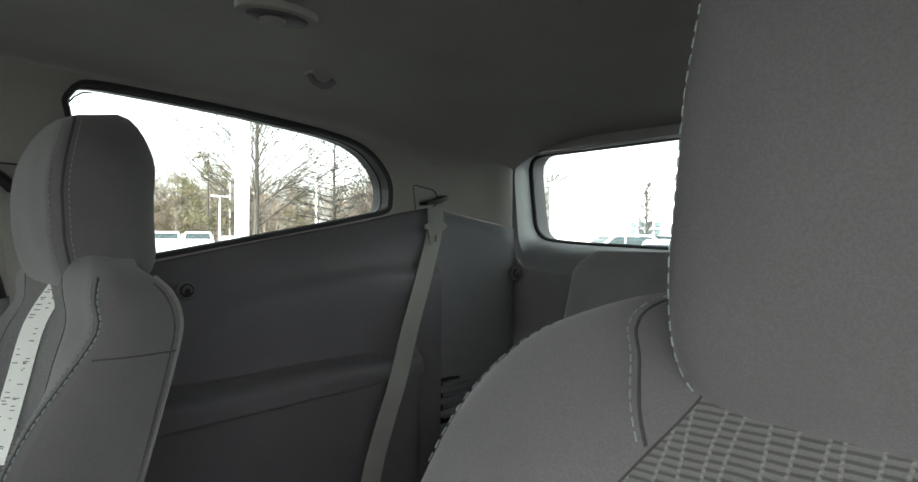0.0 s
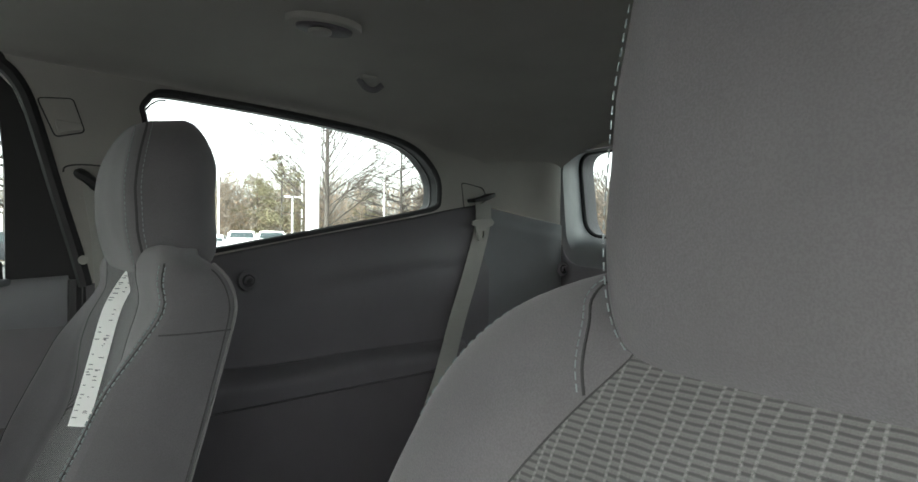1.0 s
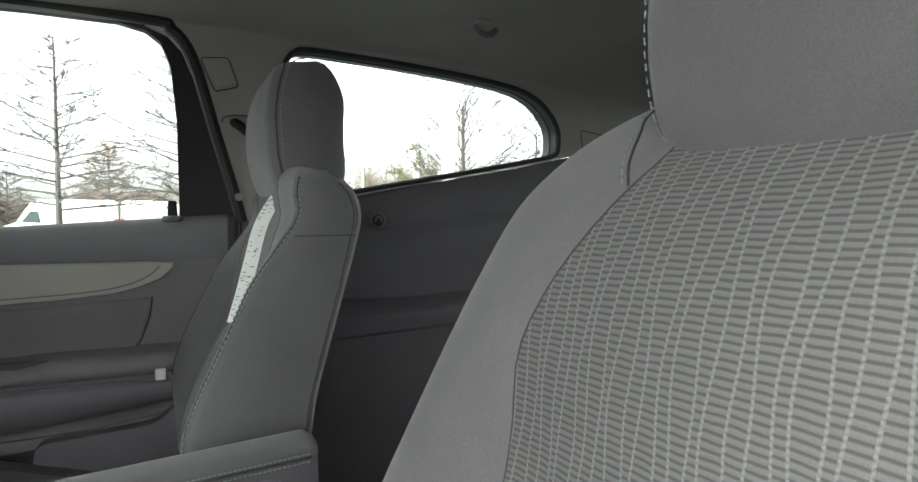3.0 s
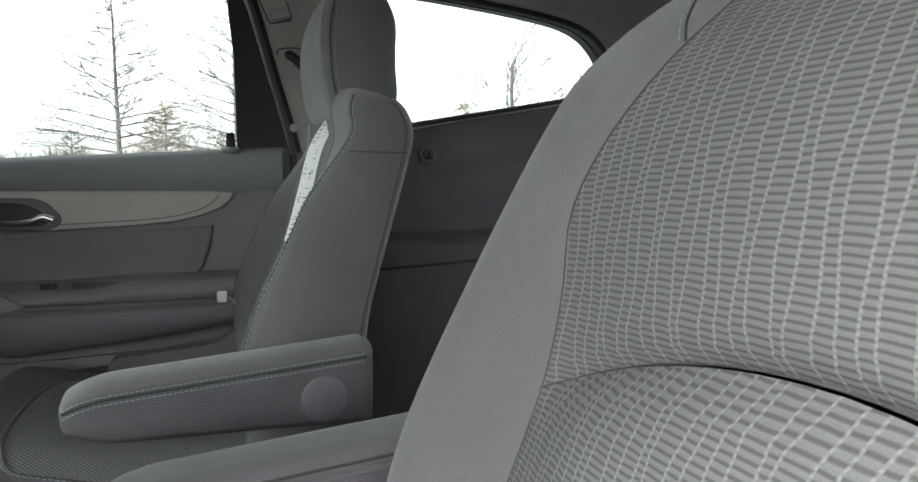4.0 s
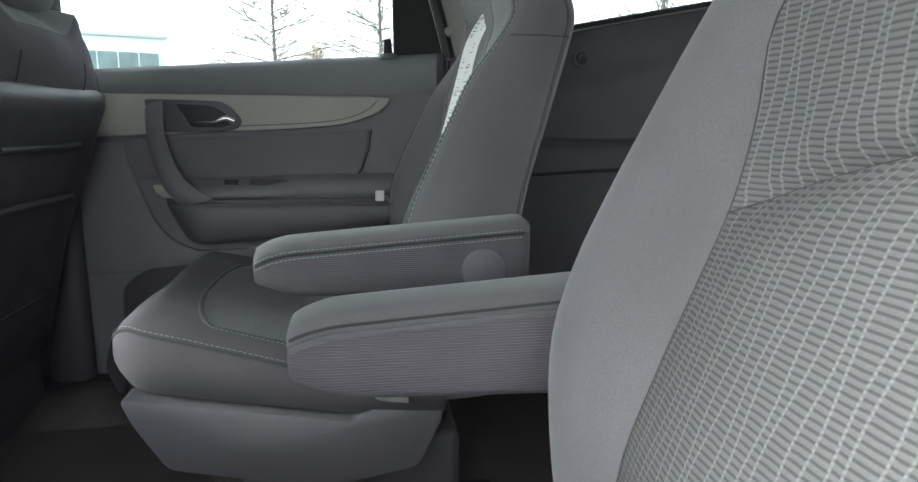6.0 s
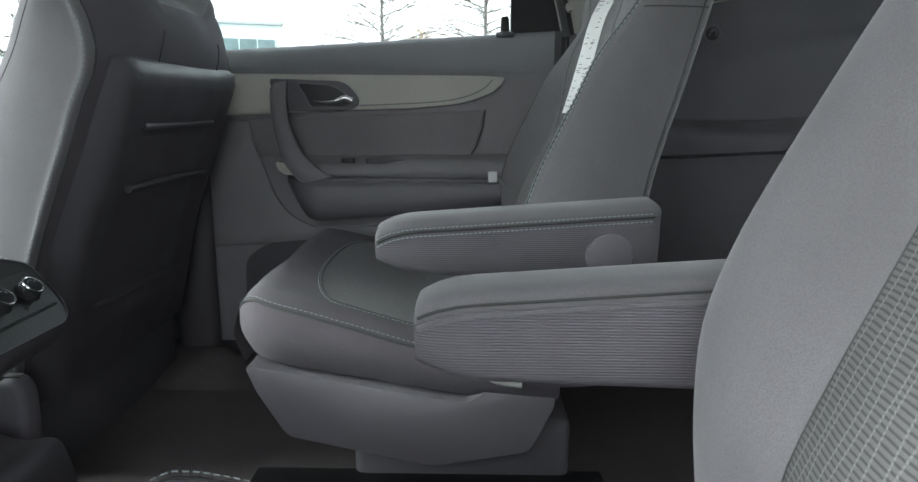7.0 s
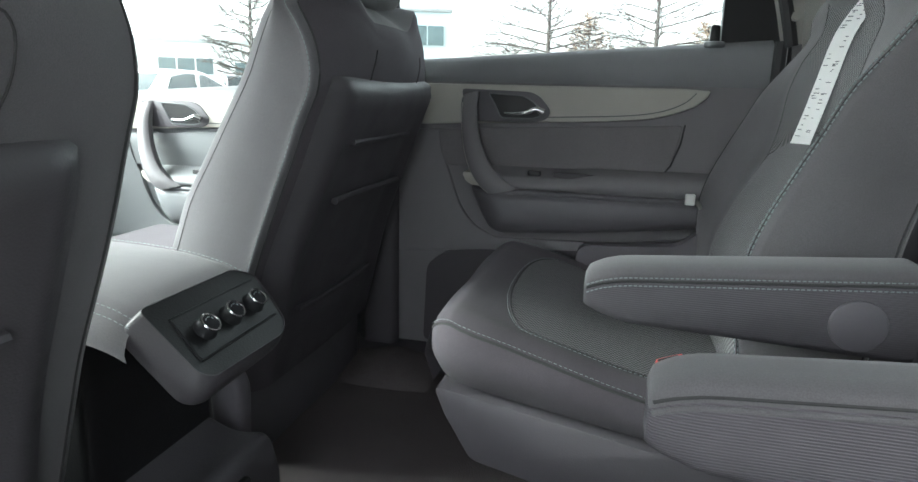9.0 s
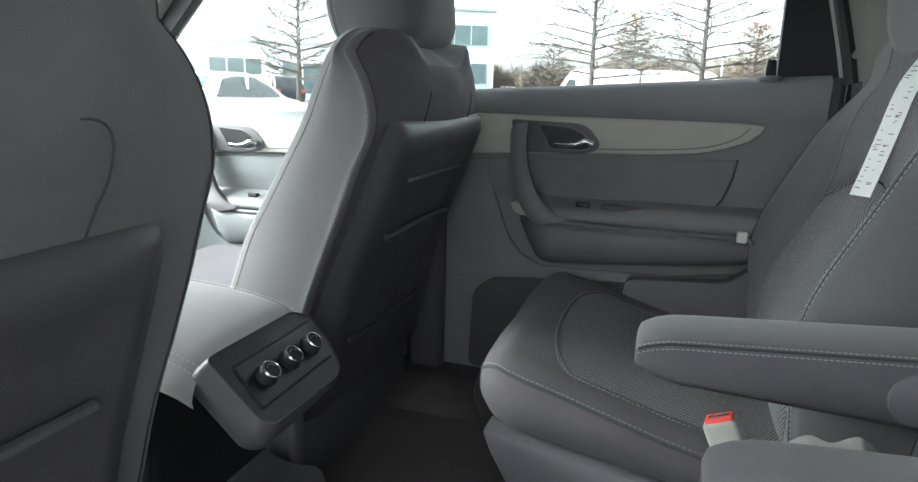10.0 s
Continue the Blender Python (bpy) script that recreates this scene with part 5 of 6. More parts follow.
for x, y, z in path:
    rows.append([(x - 0.0235, y - 0.001, z), (x + 0.0235, y - 0.004, z), (x + 0.0235, y - 0.0025, z), (x - 0.0235, y + 0.0005, z)])
part("webbing", grid(rows, closed=True, cap=True), BELT, belt)
tong = [(1.012, 1.437), (1.060, 1.440), (1.068, 1.430), (1.060, 1.421), (1.044, 1.419), (1.040, 1.398), (1.036, 1.385), (1.018, 1.384), (1.014, 1.398), (1.008, 1.421), (0.998, 1.424), (0.998, 1.432)]
part("tongue", holed(tong, [[(1.021, 1.392), (1.033, 1.392), (1.035, 1.408), (1.020, 1.408)]], 0.722, 0.727), BELT, belt, "pale metal and plastic tongue")
part("guide_slot", prism(rounded([(1.008, 1.479), (1.050, 1.486), (1.075, 1.498), (1.072, 1.507), (1.045, 1.496), (1.006, 1.488)], 0.004), 0.725, 0.758, "y", 0.003, 2), BLACK, belt, "black belt guide")
part("guide_cover", ring(rounded([(0.990, 1.53), (1.06, 1.52), (1.075, 1.49), (1.02, 1.462), (1.0, 1.462)], 0.01), 0.7605, 0.0015), SEAM, belt)

belt2 = thing("seat_belt", (0.17, 0.74, 1.48), "black guide of a second-row seat belt on the pillar", "seat belt")
part("guide_slot", tube(spline([(0.150, 0.745, 1.497), (0.165, 0.742, 1.490), (0.185, 0.742, 1.472), (0.196, 0.745, 1.455)], 12), [0.004, 0.008, 0.0095, 0.0095, 0.0095, 0.0095, 0.0095, 0.0095, 0.0095, 0.009, 0.007, 0.004], 8), BLACK, belt2, "black belt guide")
part("guide_line", tube(spline([(0.135, 0.7585, 1.496), (0.14, 0.7585, 1.506), (0.17, 0.7585, 1.511), (0.23, 0.7585, 1.508)], 14), 0.0014, 5), SEAM, belt2)
rows = [[(x - 0.022, y, z), (x + 0.022, y - 0.003, z), (x + 0.022, y - 0.0015, z), (x - 0.022, y + 0.0015, z)] for x, y, z in spline([(0.185, 0.738, 1.465), (0.20, 0.735, 1.35), (0.21, 0.73, 1.1), (0.20, 0.72, 0.8)], 14)]
part("webbing", grid(rows, closed=True, cap=True), BELT, belt2)
peg = part("button", tube([(0.166, 0.745, 1.347), (0.160, 0.705, 1.347)], [0.006, 0.008], 10), PILLAR, belt2, "pale round button")

lamp = thing("courtesy_lamp", (0.13, 0.755, 1.59), "clear pillar courtesy lamp with coat hook, switched off", "lamp")
lp = rounded([(0.098, 1.617), (0.148, 1.622), (0.166, 1.568), (0.124, 1.556)], 0.006)
part("bezel", ring(lp, 0.7585, 0.0022), SEAM, lamp)
part("lens", prism(lp, 0.7545, 0.7595, "y", 0.002, 2), PILLAR, lamp)
part("hook", prism(rounded([(0.122, 1.583), (0.160, 1.580), (0.164, 1.570), (0.127, 1.560)], 0.004), 0.744, 0.756, "y", 0.003, 2), PILLAR, lamp)

cv = thing("ceiling_lamp", (0.421, 0.341, 1.70), "oval ceiling lamp with pale lens, switched off", "lamp")
zc = lining_z(0.421, 0.341)
ov = [(0.421 + 0.058 * math.cos(t), 0.341 + 0.036 * math.sin(t)) for t in np.linspace(0, 2 * math.pi, 33)[:-1]]
part("bezel", prism(ov, zc - 0.010, zc + 0.01, "z", 0.004, 2), LINING, cv)
part("lens", prism([(0.421 + (a - 0.421) * 0.75, 0.341 + (b - 0.341) * 0.7) for a, b in ov], zc - 0.0145, zc - 0.004, "z", 0.003, 2), PANEL, cv, "dark recess")
part("switch", prism([(0.421 + (a - 0.445) * 0.3, 0.341 + (b - 0.341) * 0.45) for a, b in ov], zc - 0.020, zc - 0.012, "z", 0.003, 2), PILLAR, cv, "pale switch")

ch = thing("coat_hook", (0.615, 0.573, 1.69), "small dark coat hook on the headlining", "hook")
zc = lining_z(0.615, 0.573)
part("plate", box((0.598, 0.556, zc - 0.006), (0.632, 0.590, zc + 0.012), 0.003), LINING, ch)
part("hook", tube(spline([(0.60, 0.573, zc - 0.004), (0.612, 0.568, zc - 0.02), (0.628, 0.56, zc - 0.024), (0.640, 0.552, zc - 0.014)], 12), 0.006, 8), DARK, ch)


def anchor(x, y, z, label):
    """A round cargo hook in a shallow dish."""
    root = thing("cargo_hook", (x, y, z), label, "hook", "cargo hooks")
    part("dish", disc((x, z), 0.019, (y - 0.003, y + 0.004), "y", 0.002), DARK, root)
    part("well", disc((x, z), 0.0125, (y - 0.0045, y), "y"), BLACK, root)
    part("hook", tube([(x - 0.007 * math.cos(t), y - 0.007, z - 0.002 + 0.009 * math.sin(t)) for t in np.linspace(-0.3, 3.4, 12)], 0.0028, 8), BASE, root)
    return root


anchor(0.444, WALL_Y - 0.030, 1.302, "round dark cargo hook on the side trim")
anchor(1.285, WALL_Y - 0.068, 1.309, "round dark cargo hook beside the tailgate")

clip = thing("belt_anchor", (0.013, 0.70, 1.02), "white paper-tagged belt anchor beside the far seat", "belt anchor")
part("strap", tube([(0.055, 0.74, 0.97), (0.045, 0.72, 1.00), (0.030, 0.705, 1.020)], 0.006, 8, 0.4), BELT, clip)
part("label_tab", box((0.010, 0.684, 1.012), (0.028, 0.693, 1.033), 0.003), WHITE, clip, "white tab")

bk = thing("seat_belt_buckle", (0.02, 0.20, 0.88), "grey seat belt buckle with red release button", "buckle")
bx = pose(-0.035, 0.190, 0.905, 0, -25, -10)
b1 = box((-0.020, -0.014, -0.075), (0.020, 0.014, 0.0), 0.006)
b1.transform(bx)
part("housing", b1, BELT, bk)
b2 = box((-0.016, -0.010, -0.006), (0.016, 0.010, 0.003), 0.002)
b2.transform(bx)
part("button", b2, RED, bk, "red release button")
b3 = box((-0.012, -0.0025, 0.001), (0.012, 0.0025, 0.0045), 0.001)
b3.transform(bx)
part("slot", b3, SEAM, bk)
part("strap", tube(spline([(-0.03, 0.195, 0.84), (0.0, 0.205, 0.81), (0.04, 0.21, 0.80)], 10), 0.014, 8, 0.35), BELT, bk)

loop = thing("seat_belt_strap", (0.09, 0.22, 0.80), "grey belt webbing looped beside the far seat cushion", "seat belt")
lp2 = spline([(0.030, 0.205, 0.840), (0.044, 0.202, 0.868), (0.064, 0.200, 0.884), (0.088, 0.198, 0.880), (0.115, 0.198, 0.893), (0.140, 0.200, 0.872), (0.150, 0.205, 0.84)], 26)
part("webbing", grid([[(x, y - 0.012, z - 0.007), (x, y + 0.012, z + 0.007), (x, y + 0.012, z + 0.0085), (x, y - 0.012, z - 0.0055)] for x, y, z in lp2], closed=True, cap=True), BELT, loop)

# long paper tag hanging on the far seat
tag = thing("paper_tag", (0.14, 0.40, 1.25), "long white printed paper tag hanging on the seat back", "tag")
tp = spline([(0.202, 0.452, 1.348), (0.190, 0.448, 1.335), (0.165, 0.436, 1.293), (0.147, 0.420, 1.234), (0.133, 0.407, 1.187), (0.121, 0.397, 1.150)], 24)
rows = [[(x - 0.001 + (k - 0.5) * 0.0195, y + (0.5 - k) * 0.0185, z) for k in (0, 0.5, 1)] for x, y, z in tp]
sheet = grid(rows)
part("paper", sheet, PAPER, tag)
random.seed(5)
marks = []
for i in range(60):
    j = random.randint(1, 21)
    k0 = random.choice((0.1, 0.16, 0.55, 0.62))
    k1 = k0 + random.uniform(0.08, 0.28)
    f = random.random()
    a, b = np.array(tp[j]), np.array(tp[j + 1])
    p = a + (b - a) * f
    q = []
    for k, dz in ((k0, 0), (k1, 0), (k1, 0.0012), (k0, 0.0012)):
        q.append((p[0] - 0.0016 + (k - 0.5) * 0.0195, p[1] + (0.5 - k) * 0.0185 - 0.0009, p[2] + dz))
    b0 = bmesh.new()
    b0.faces.new([b0.verts.new(v) for v in q])
    marks.append(b0)
part("print", merge(marks), PRINT, tag, "grey printed lines")
part("string", tube([(0.215, 0.455, 1.362), (0.202, 0.452, 1.348)], 0.0008, 5), PAPER, tag)

# third-row bench
third = thing("rear_bench", (1.0, 0.05, 0.6), "grey cloth third-row bench seat", "car seat")
for yc, half in ((0.085, 0.285), (-0.47, 0.26)):
    rows = []
    for z in list(np.linspace(0.80, 1.30, 14)) + [1.32, 1.335, 1.35, 1.36, 1.368, 1.374, 1.378]:
        t = (z - 0.80) / 0.58
        x = 1.00 + 0.12 * t
        edge = max(0.0, (z - 1.33) / 0.048)
        hw = half * (1 - 0.07 * t ** 3) - 0.040 * edge ** 2
        th = 0.11 - 0.07 * edge ** 2
        loop = []
        for k in range(28):
            a = 2 * math.pi * k / 28
            c, s = math.cos(a), math.sin(a)
            loop.append((x + th / 2 * math.copysign(abs(s) ** 0.5, s), yc + hw * math.copysign(abs(c) ** 0.45, c), z))
        rows.append(loop)
    part("backrest", grid(rows, closed=True, cap=True), SEAT, third)
    bm = box((0.52, yc - half, 0.60), (1.02, yc + half + (0.26 if yc > 0 else 0.0), 0.865), 0.045, 4)
    part("cushion", bm, SEAT_SHADED, third)

# ---- outside: the parking ground, cars, trees and buildings ----
ground_m = Mat("asphalt", rough=0.95, spec=0.2)
big = ground_m.noise(0.15, 5)
fine = ground_m.noise(40, 3)
ground_m.color(ground_m.mix(ground_m.step(fine, 0.3, 0.7), ground_m.mix(ground_m.step(big, 0.3, 0.7), (0.06, 0.06, 0.062), (0.11, 0.11, 0.112)), (0.12, 0.12, 0.12)))
ground_m.bump(fine, 0.01)
bm = bmesh.new()
bmesh.ops.create_grid(bm, x_segments=8, y_segments=8, size=600)
ground = structure("ground", bm, ground_m.m, "grey asphalt parking ground", "ground")

GRASS = Mat("dormant_grass", rough=1.0, spec=0.1)
g1 = GRASS.noise(3.0, 6)
GRASS.color(GRASS.mix(GRASS.step(g1, 0.3, 0.7), (0.16, 0.12, 0.065), (0.30, 0.23, 0.14))).bump(GRASS.noise(60, 3), 0.05)
CONCRETE = plain("kerb_concrete", (0.36, 0.35, 0.33), 0.9, 0, 0.15)
lawn = structure("ground_lawn", box((-40, 34.6, -0.1), (60, 38.2, 0.14), 0.03), GRASS.m, "tan dormant grass strip between kerbs", "lawn")
kerb = structure("pavement_kerb", box((-40, 34.4, -0.1), (60, 34.59, 0.15), 0.02), CONCRETE, "pale concrete kerb", "kerb")
lawn2 = structure("ground_far_lawn", box((-90, 56.0, -0.1), (120, 95.0, 0.10), 0.03), GRASS.m, "tan dormant grass in front of the woods", "lawn")

W_PAINT = plain("white_car_paint", (0.78, 0.78, 0.77), 0.25, 0, 0.02)
G_PAINT = plain("grey_car_paint", (0.016, 0.018, 0.022), 0.5, 0, 0.04)
S_PAINT = plain("silver_car_paint", (0.40, 0.42, 0.44), 0.25, 0, 0.03)
K_PAINT = plain("dark_car_paint", (0.02, 0.024, 0.03), 0.25, 0, 0.04)
CAR_GLASS = plain("tinted_car_glass", (0.03, 0.042, 0.045), 0.15, 0, 0.1)
TYRE = plain("tyre_rubber", (0.02, 0.02, 0.021), 0.85)
RIM = plain("alloy_rim", (0.45, 0.45, 0.46), 0.35, 0.6)
TAIL = plain("red_tail_lamp", (0.45, 0.02, 0.02), 0.2)
HEAD = plain("clear_head_lamp", (0.7, 0.72, 0.74), 0.15)

CAR_SHAPES = {
    "sedan": dict(L=4.6, W=1.8, H=1.46, body=[(-2.28, 0.35), (-2.30, 0.62), (-2.25, 0.92), (-1.75, 1.02), (-1.05, 1.40), (-0.55, 1.46), (0.15, 1.45), (0.75, 1.24), (1.12, 1.00), (1.85, 0.90), (2.22, 0.74), (2.28, 0.50), (2.22, 0.30), (-2.15, 0.28)],
                  side=[(-1.35, 1.02), (-0.95, 1.33), (-0.5, 1.39), (0.12, 1.38), (0.66, 1.18), (0.92, 1.00)], belt=0.98),
    "suv": dict(L=4.8, W=1.9, H=1.72, body=[(-2.35, 0.42), (-2.40, 0.75), (-2.36, 1.08), (-2.05, 1.60), (-1.75, 1.70), (-0.2, 1.72), (0.35, 1.66), (0.95, 1.20), (1.30, 1.10), (2.05, 1.02), (2.36, 0.80), (2.38, 0.50), (2.25, 0.36), (-2.2, 0.34)],
                side=[(-2.0, 1.12), (-1.85, 1.52), (-1.6, 1.60), (0.25, 1.58), (0.78, 1.18), (0.85, 1.12)], belt=1.08),
    "van": dict(L=5.6, W=2.0, H=2.64, body=[(-2.75, 0.45), (-2.78, 1.2), (-2.70, 2.50), (-2.50, 2.64), (0.9, 2.64), (1.30, 2.50), (1.95, 1.42), (2.55, 1.22), (2.76, 1.0), (2.78, 0.52), (2.65, 0.40), (-2.6, 0.38)],
                side=[(0.85, 1.42), (0.95, 2.02), (1.30, 2.04), (1.72, 1.45)], belt=1.42),
}


def car(kind, label, x, y, turn, paint, rear_window=False, group="parked cars"):
    """A parked vehicle: shaped body, windows, wheels, lamps and plain plate-free bumpers."""
    sh = CAR_SHAPES[kind]
    W, belt = sh["W"], sh["belt"]
    root = thing({"sedan": "sedan", "suv": "sport_utility_car", "van": "cargo_van"}[kind], (0, 0, 0), label, "van" if kind == "van" else "car", group)

    def narrow(z):
        t = max(0, min(1, (z - belt) / (sh["H"] - belt)))
        low = max(0, (0.55 - z) / 0.3)
        return W / 2 * (1 - (0.10 if kind == "van" else 0.22) * t ** 1.2 - 0.06 * low)
    prof = rounded(sh["body"], 0.14, 3)
    rows = []
    for f, ins in ((-1.0, 0.05), (-0.985, 0.02), (-0.93, 0.0), (-0.5, -0.01), (0, -0.015), (0.5, -0.01), (0.93, 0.0), (0.985, 0.02), (1.0, 0.05)):
        cx, cz = 0.0, (min(p[1] for p in prof) + sh["H"]) / 2
        rows.append([(a * (1 - ins / 2.4), f * narrow(b), cz + (b - cz) * (1 - ins / 0.8)) for a, b in prof])
    part("body", grid(rows, closed=True, cap=True), paint, root, sharp=0.9)
    for s in (1, -1):
        poly = rounded(sh["side"], 0.05, 2)
        bm = bmesh.new()
        lo = [bm.verts.new((a, s * (narrow(b) + 0.012), b)) for a, b in poly]
        bm.faces.new(lo)
        r = bmesh.ops.extrude_face_region(bm, geom=bm.faces[:])
        for v in [q for q in r["geom"] if isinstance(q, bmesh.types.BMVert)]:
            v.co.y -= s * 0.05
        part("side_window", bm, CAR_GLASS, root)
        if kind != "van":
            zt = max(b for a, b in sh["side"])
            part("door_post", box((-0.30, s * narrow(belt + 0.2) - 0.02, belt), (-0.22, s * narrow(belt + 0.2) + 0.02, zt), 0.005, 1), paint, root)
        for a in ((-1.42, 1.42) if kind != "van" else (-1.75, 1.85)):
            r0 = 0.33 if kind == "sedan" else 0.37
            yo = s * (W / 2 - 0.02)
            ys = sorted((yo, yo - s * 0.2))
            wheel = part("wheel", disc((a, r0), r0, ys, "y", 0.05, 24), TYRE, root)
            yr = sorted((yo + s * 0.004, yo - s * 0.05))
            part("rim", disc((a, r0), r0 * 0.66, yr, "y", 0.01, 20), RIM, wheel)
            for q in range(6):
                t = q * math.pi / 3
                bmq = box((0.10, -0.008, -0.028), (r0 * 0.5, 0.008, 0.028))
                bmq.transform(Matrix.Translation((a, yo + s * 0.004, r0)) @ Matrix.Rotation(t, 4, "Y"))
                part("spoke_gap", bmq, TYRE, wheel)
            arch = [(a + (r0 + 0.06) * math.cos(t), r0 + (r0 + 0.06) * math.sin(t)) for t in np.linspace(0, math.pi, 14)]
            part("wheel_arch", tube([(p, s * (W / 2 - 0.012), q) for p, q in arch], 0.03, 6), TYRE if kind == "van" else paint, root)
    if kind != "van":
        pts = sh["body"]
        for name, i, k in (("rear_screen", 3, 4), ("windscreen", 7, 8)):
            if kind == "suv":
                i, k = (2, 3) if name == "rear_screen" else (6, 7)
            (a0, b0), (a1, b1) = pts[i], pts[k]
            v = []
            n = Vector((b1 - b0, 0, a0 - a1)).normalized() * (1 if name == "rear_screen" else 1)
            n = -n if (n.x > 0) == (name == "rear_screen") else n
            quad = []
            for t, w in ((0.12, 0.86), (0.12, -0.86), (0.90, -0.82), (0.90, 0.82)):
                a, b = a0 + (a1 - a0) * t, b0 + (b1 - b0) * t
                quad.append(Vector((a, w * narrow(b), b)) + n * 0.012)
            bm = bmesh.new()
            bm.faces.new([bm.verts.new(q) for q in quad])
            r = bmesh.ops.extrude_face_region(bm, geom=bm.faces[:])
            for q in [q for q in r["geom"] if isinstance(q, bmesh.types.BMVert)]:
                q.co -= n * 0.04
            part(name, bm, CAR_GLASS, root)
    else:
        bm = bmesh.new()
        for sgn in (1,):
            q = [(1.42, 0.84, 2.18), (1.42, -0.84, 2.18), (1.93, -0.9, 1.46), (1.93, 0.9, 1.46)]
            bm.faces.new([bm.verts.new(Vector(p) + Vector((0.015, 0, 0.012))) for p in q])
        r = bmesh.ops.extrude_face_region(bm, geom=bm.faces[:])
        for q in [q for q in r["geom"] if isinstance(q, bmesh.types.BMVert)]:
            q.co -= Vector((0.04, 0, 0.03))
        part("windscreen", bm, CAR_GLASS, root)
        if rear_window:
            for s in (1, -1):
                part("rear_side_window", box((-2.45, s * 0.955 - 0.02, 1.50), (-1.95, s * 0.955 + 0.02, 2.0), 0.01), CAR_GLASS, root)
    xl = sh["L"] / 2
    for s in (1, -1):
        zt = belt - 0.16 if kind != "van" else 1.55
        part("tail_lamp", box((-xl - 0.01, s * (W / 2 - 0.14) - 0.11, zt - 0.10), (-xl + 0.28, s * (W / 2 - 0.14) + 0.125, zt + 0.08), 0.03), TAIL, root)
        part("head_lamp", box((xl - 0.30, s * (W / 2 - 0.20) - 0.14, 0.66), (xl - 0.02, s * (W / 2 - 0.20) + 0.17, 0.80 if kind != "van" else 0.95), 0.03), HEAD, root)
    part("bumper", box((-xl - 0.03, -W / 2 + 0.1, 0.36), (-xl + 0.15, W / 2 - 0.1, 0.52), 0.03), TYRE if kind == "van" else paint, root)
    root.matrix_world = pose(x, y, 0, 0, 0, turn)
    return root


def polar(az, d):
    a = radians(az)
    return d * math.sin(a), d * math.cos(a) - 0.55


car("sedan", "dark grey sedan with alloy wheels parked on asphalt", 0.75, 32.4, 0, G_PAINT)
car("van", "white cargo van parked beyond the grass", -4.95, 40.0, 180, W_PAINT)
car("van", "white cargo van parked back to back with another", 0.60, 40.2, 0, W_PAINT)
for az, d, turn, kind, paint, lab in ((18.2, 44, 250, "suv", W_PAINT, "white parked car in a row"), (20.6, 43, 250, "suv", W_PAINT, "white parked car in a row"), (23.4, 43.5, 250, "sedan", W_PAINT, "white parked sedan in a row"),
                                      (15.8, 45, 250, "sedan", S_PAINT, "silver parked sedan in a row"), (26.6, 46, 250, "sedan", G_PAINT, "dark grey parked sedan in a row"), (28.6, 47, 250, "sedan", S_PAINT, "silver parked sedan in a row"),
                                      (13.2, 47, 250, "suv", W_PAINT, "white parked car in a row"), (10.6, 48, 250, "sedan", W_PAINT, "white parked sedan in a row"),
                                      (-14.9, 75, 200, "suv", W_PAINT, "white car far across the parking ground"), (-13.2, 74, 190, "sedan", G_PAINT, "dark car far across the parking ground"), (-11.7, 76, 200, "sedan", K_PAINT, "black car far across the parking ground"),
                                      (56.2, 34, 150, "suv", S_PAINT, "silver parked car before the white building"), (58.4, 41, 160, "suv", K_PAINT, "dark parked car before the white building"), (60.2, 33, 205, "sedan", W_PAINT, "white sedan before the white building"),
                                      (-38.9, 14.0, 95, "sedan", W_PAINT, "white car parked close by"), (-34.9, 38, 160, "suv", K_PAINT, "dark car by the building")):
    cx, cy = polar(az, d)
    car(kind, lab, cx, cy, turn, paint)

# poles and lamp posts
POLE = plain("white_pole_paint", (0.75, 0.76, 0.76), 0.4)
px, py = polar(24.0, 14.0)
pole = thing("light_pole", (px, py, 0), "thick white square light pole", "pole")
part("shaft", box((px - 0.115, py - 0.115, 0.0), (px + 0.115, py + 0.115, 9.0), 0.03), POLE, pole)
part("foot", disc((px, py), 0.32, (0.0, 0.5), "z", 0.03), CONCRETE, pole)
for az, d, h in ((22.3, 60, 4.9), (30.2, 60, 7.2), (23.1, 70, 7.5), (3.2, 60, 5.0), (16.3, 58, 6.4)):
    lx, ly = polar(az, d)
    post = thing("street_lamp", (lx, ly, 0), "slim pale lamp post on the parking ground", "street lamp", "lamp posts")
    part("post", tube([(lx, ly, 0), (lx, ly, h)], [0.10, 0.07], 8), POLE, post)
    part("head", box((lx - 0.75, ly - 0.15, h), (lx + 0.75, ly + 0.15, h + 0.14), 0.03), POLE, post)

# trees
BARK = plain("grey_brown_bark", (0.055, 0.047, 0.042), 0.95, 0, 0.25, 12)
TWIG = plain("brown_twigs", (0.045, 0.037, 0.032), 0.95, 0, 0.2, 3)
LEAF = plain("dead_brown_leaves", (0.19, 0.125, 0.08), 0.9, 0, 0.3, 2)
PINE = plain("dull_evergreen", (0.105, 0.095, 0.055), 0.9, 0, 0.3, 2)


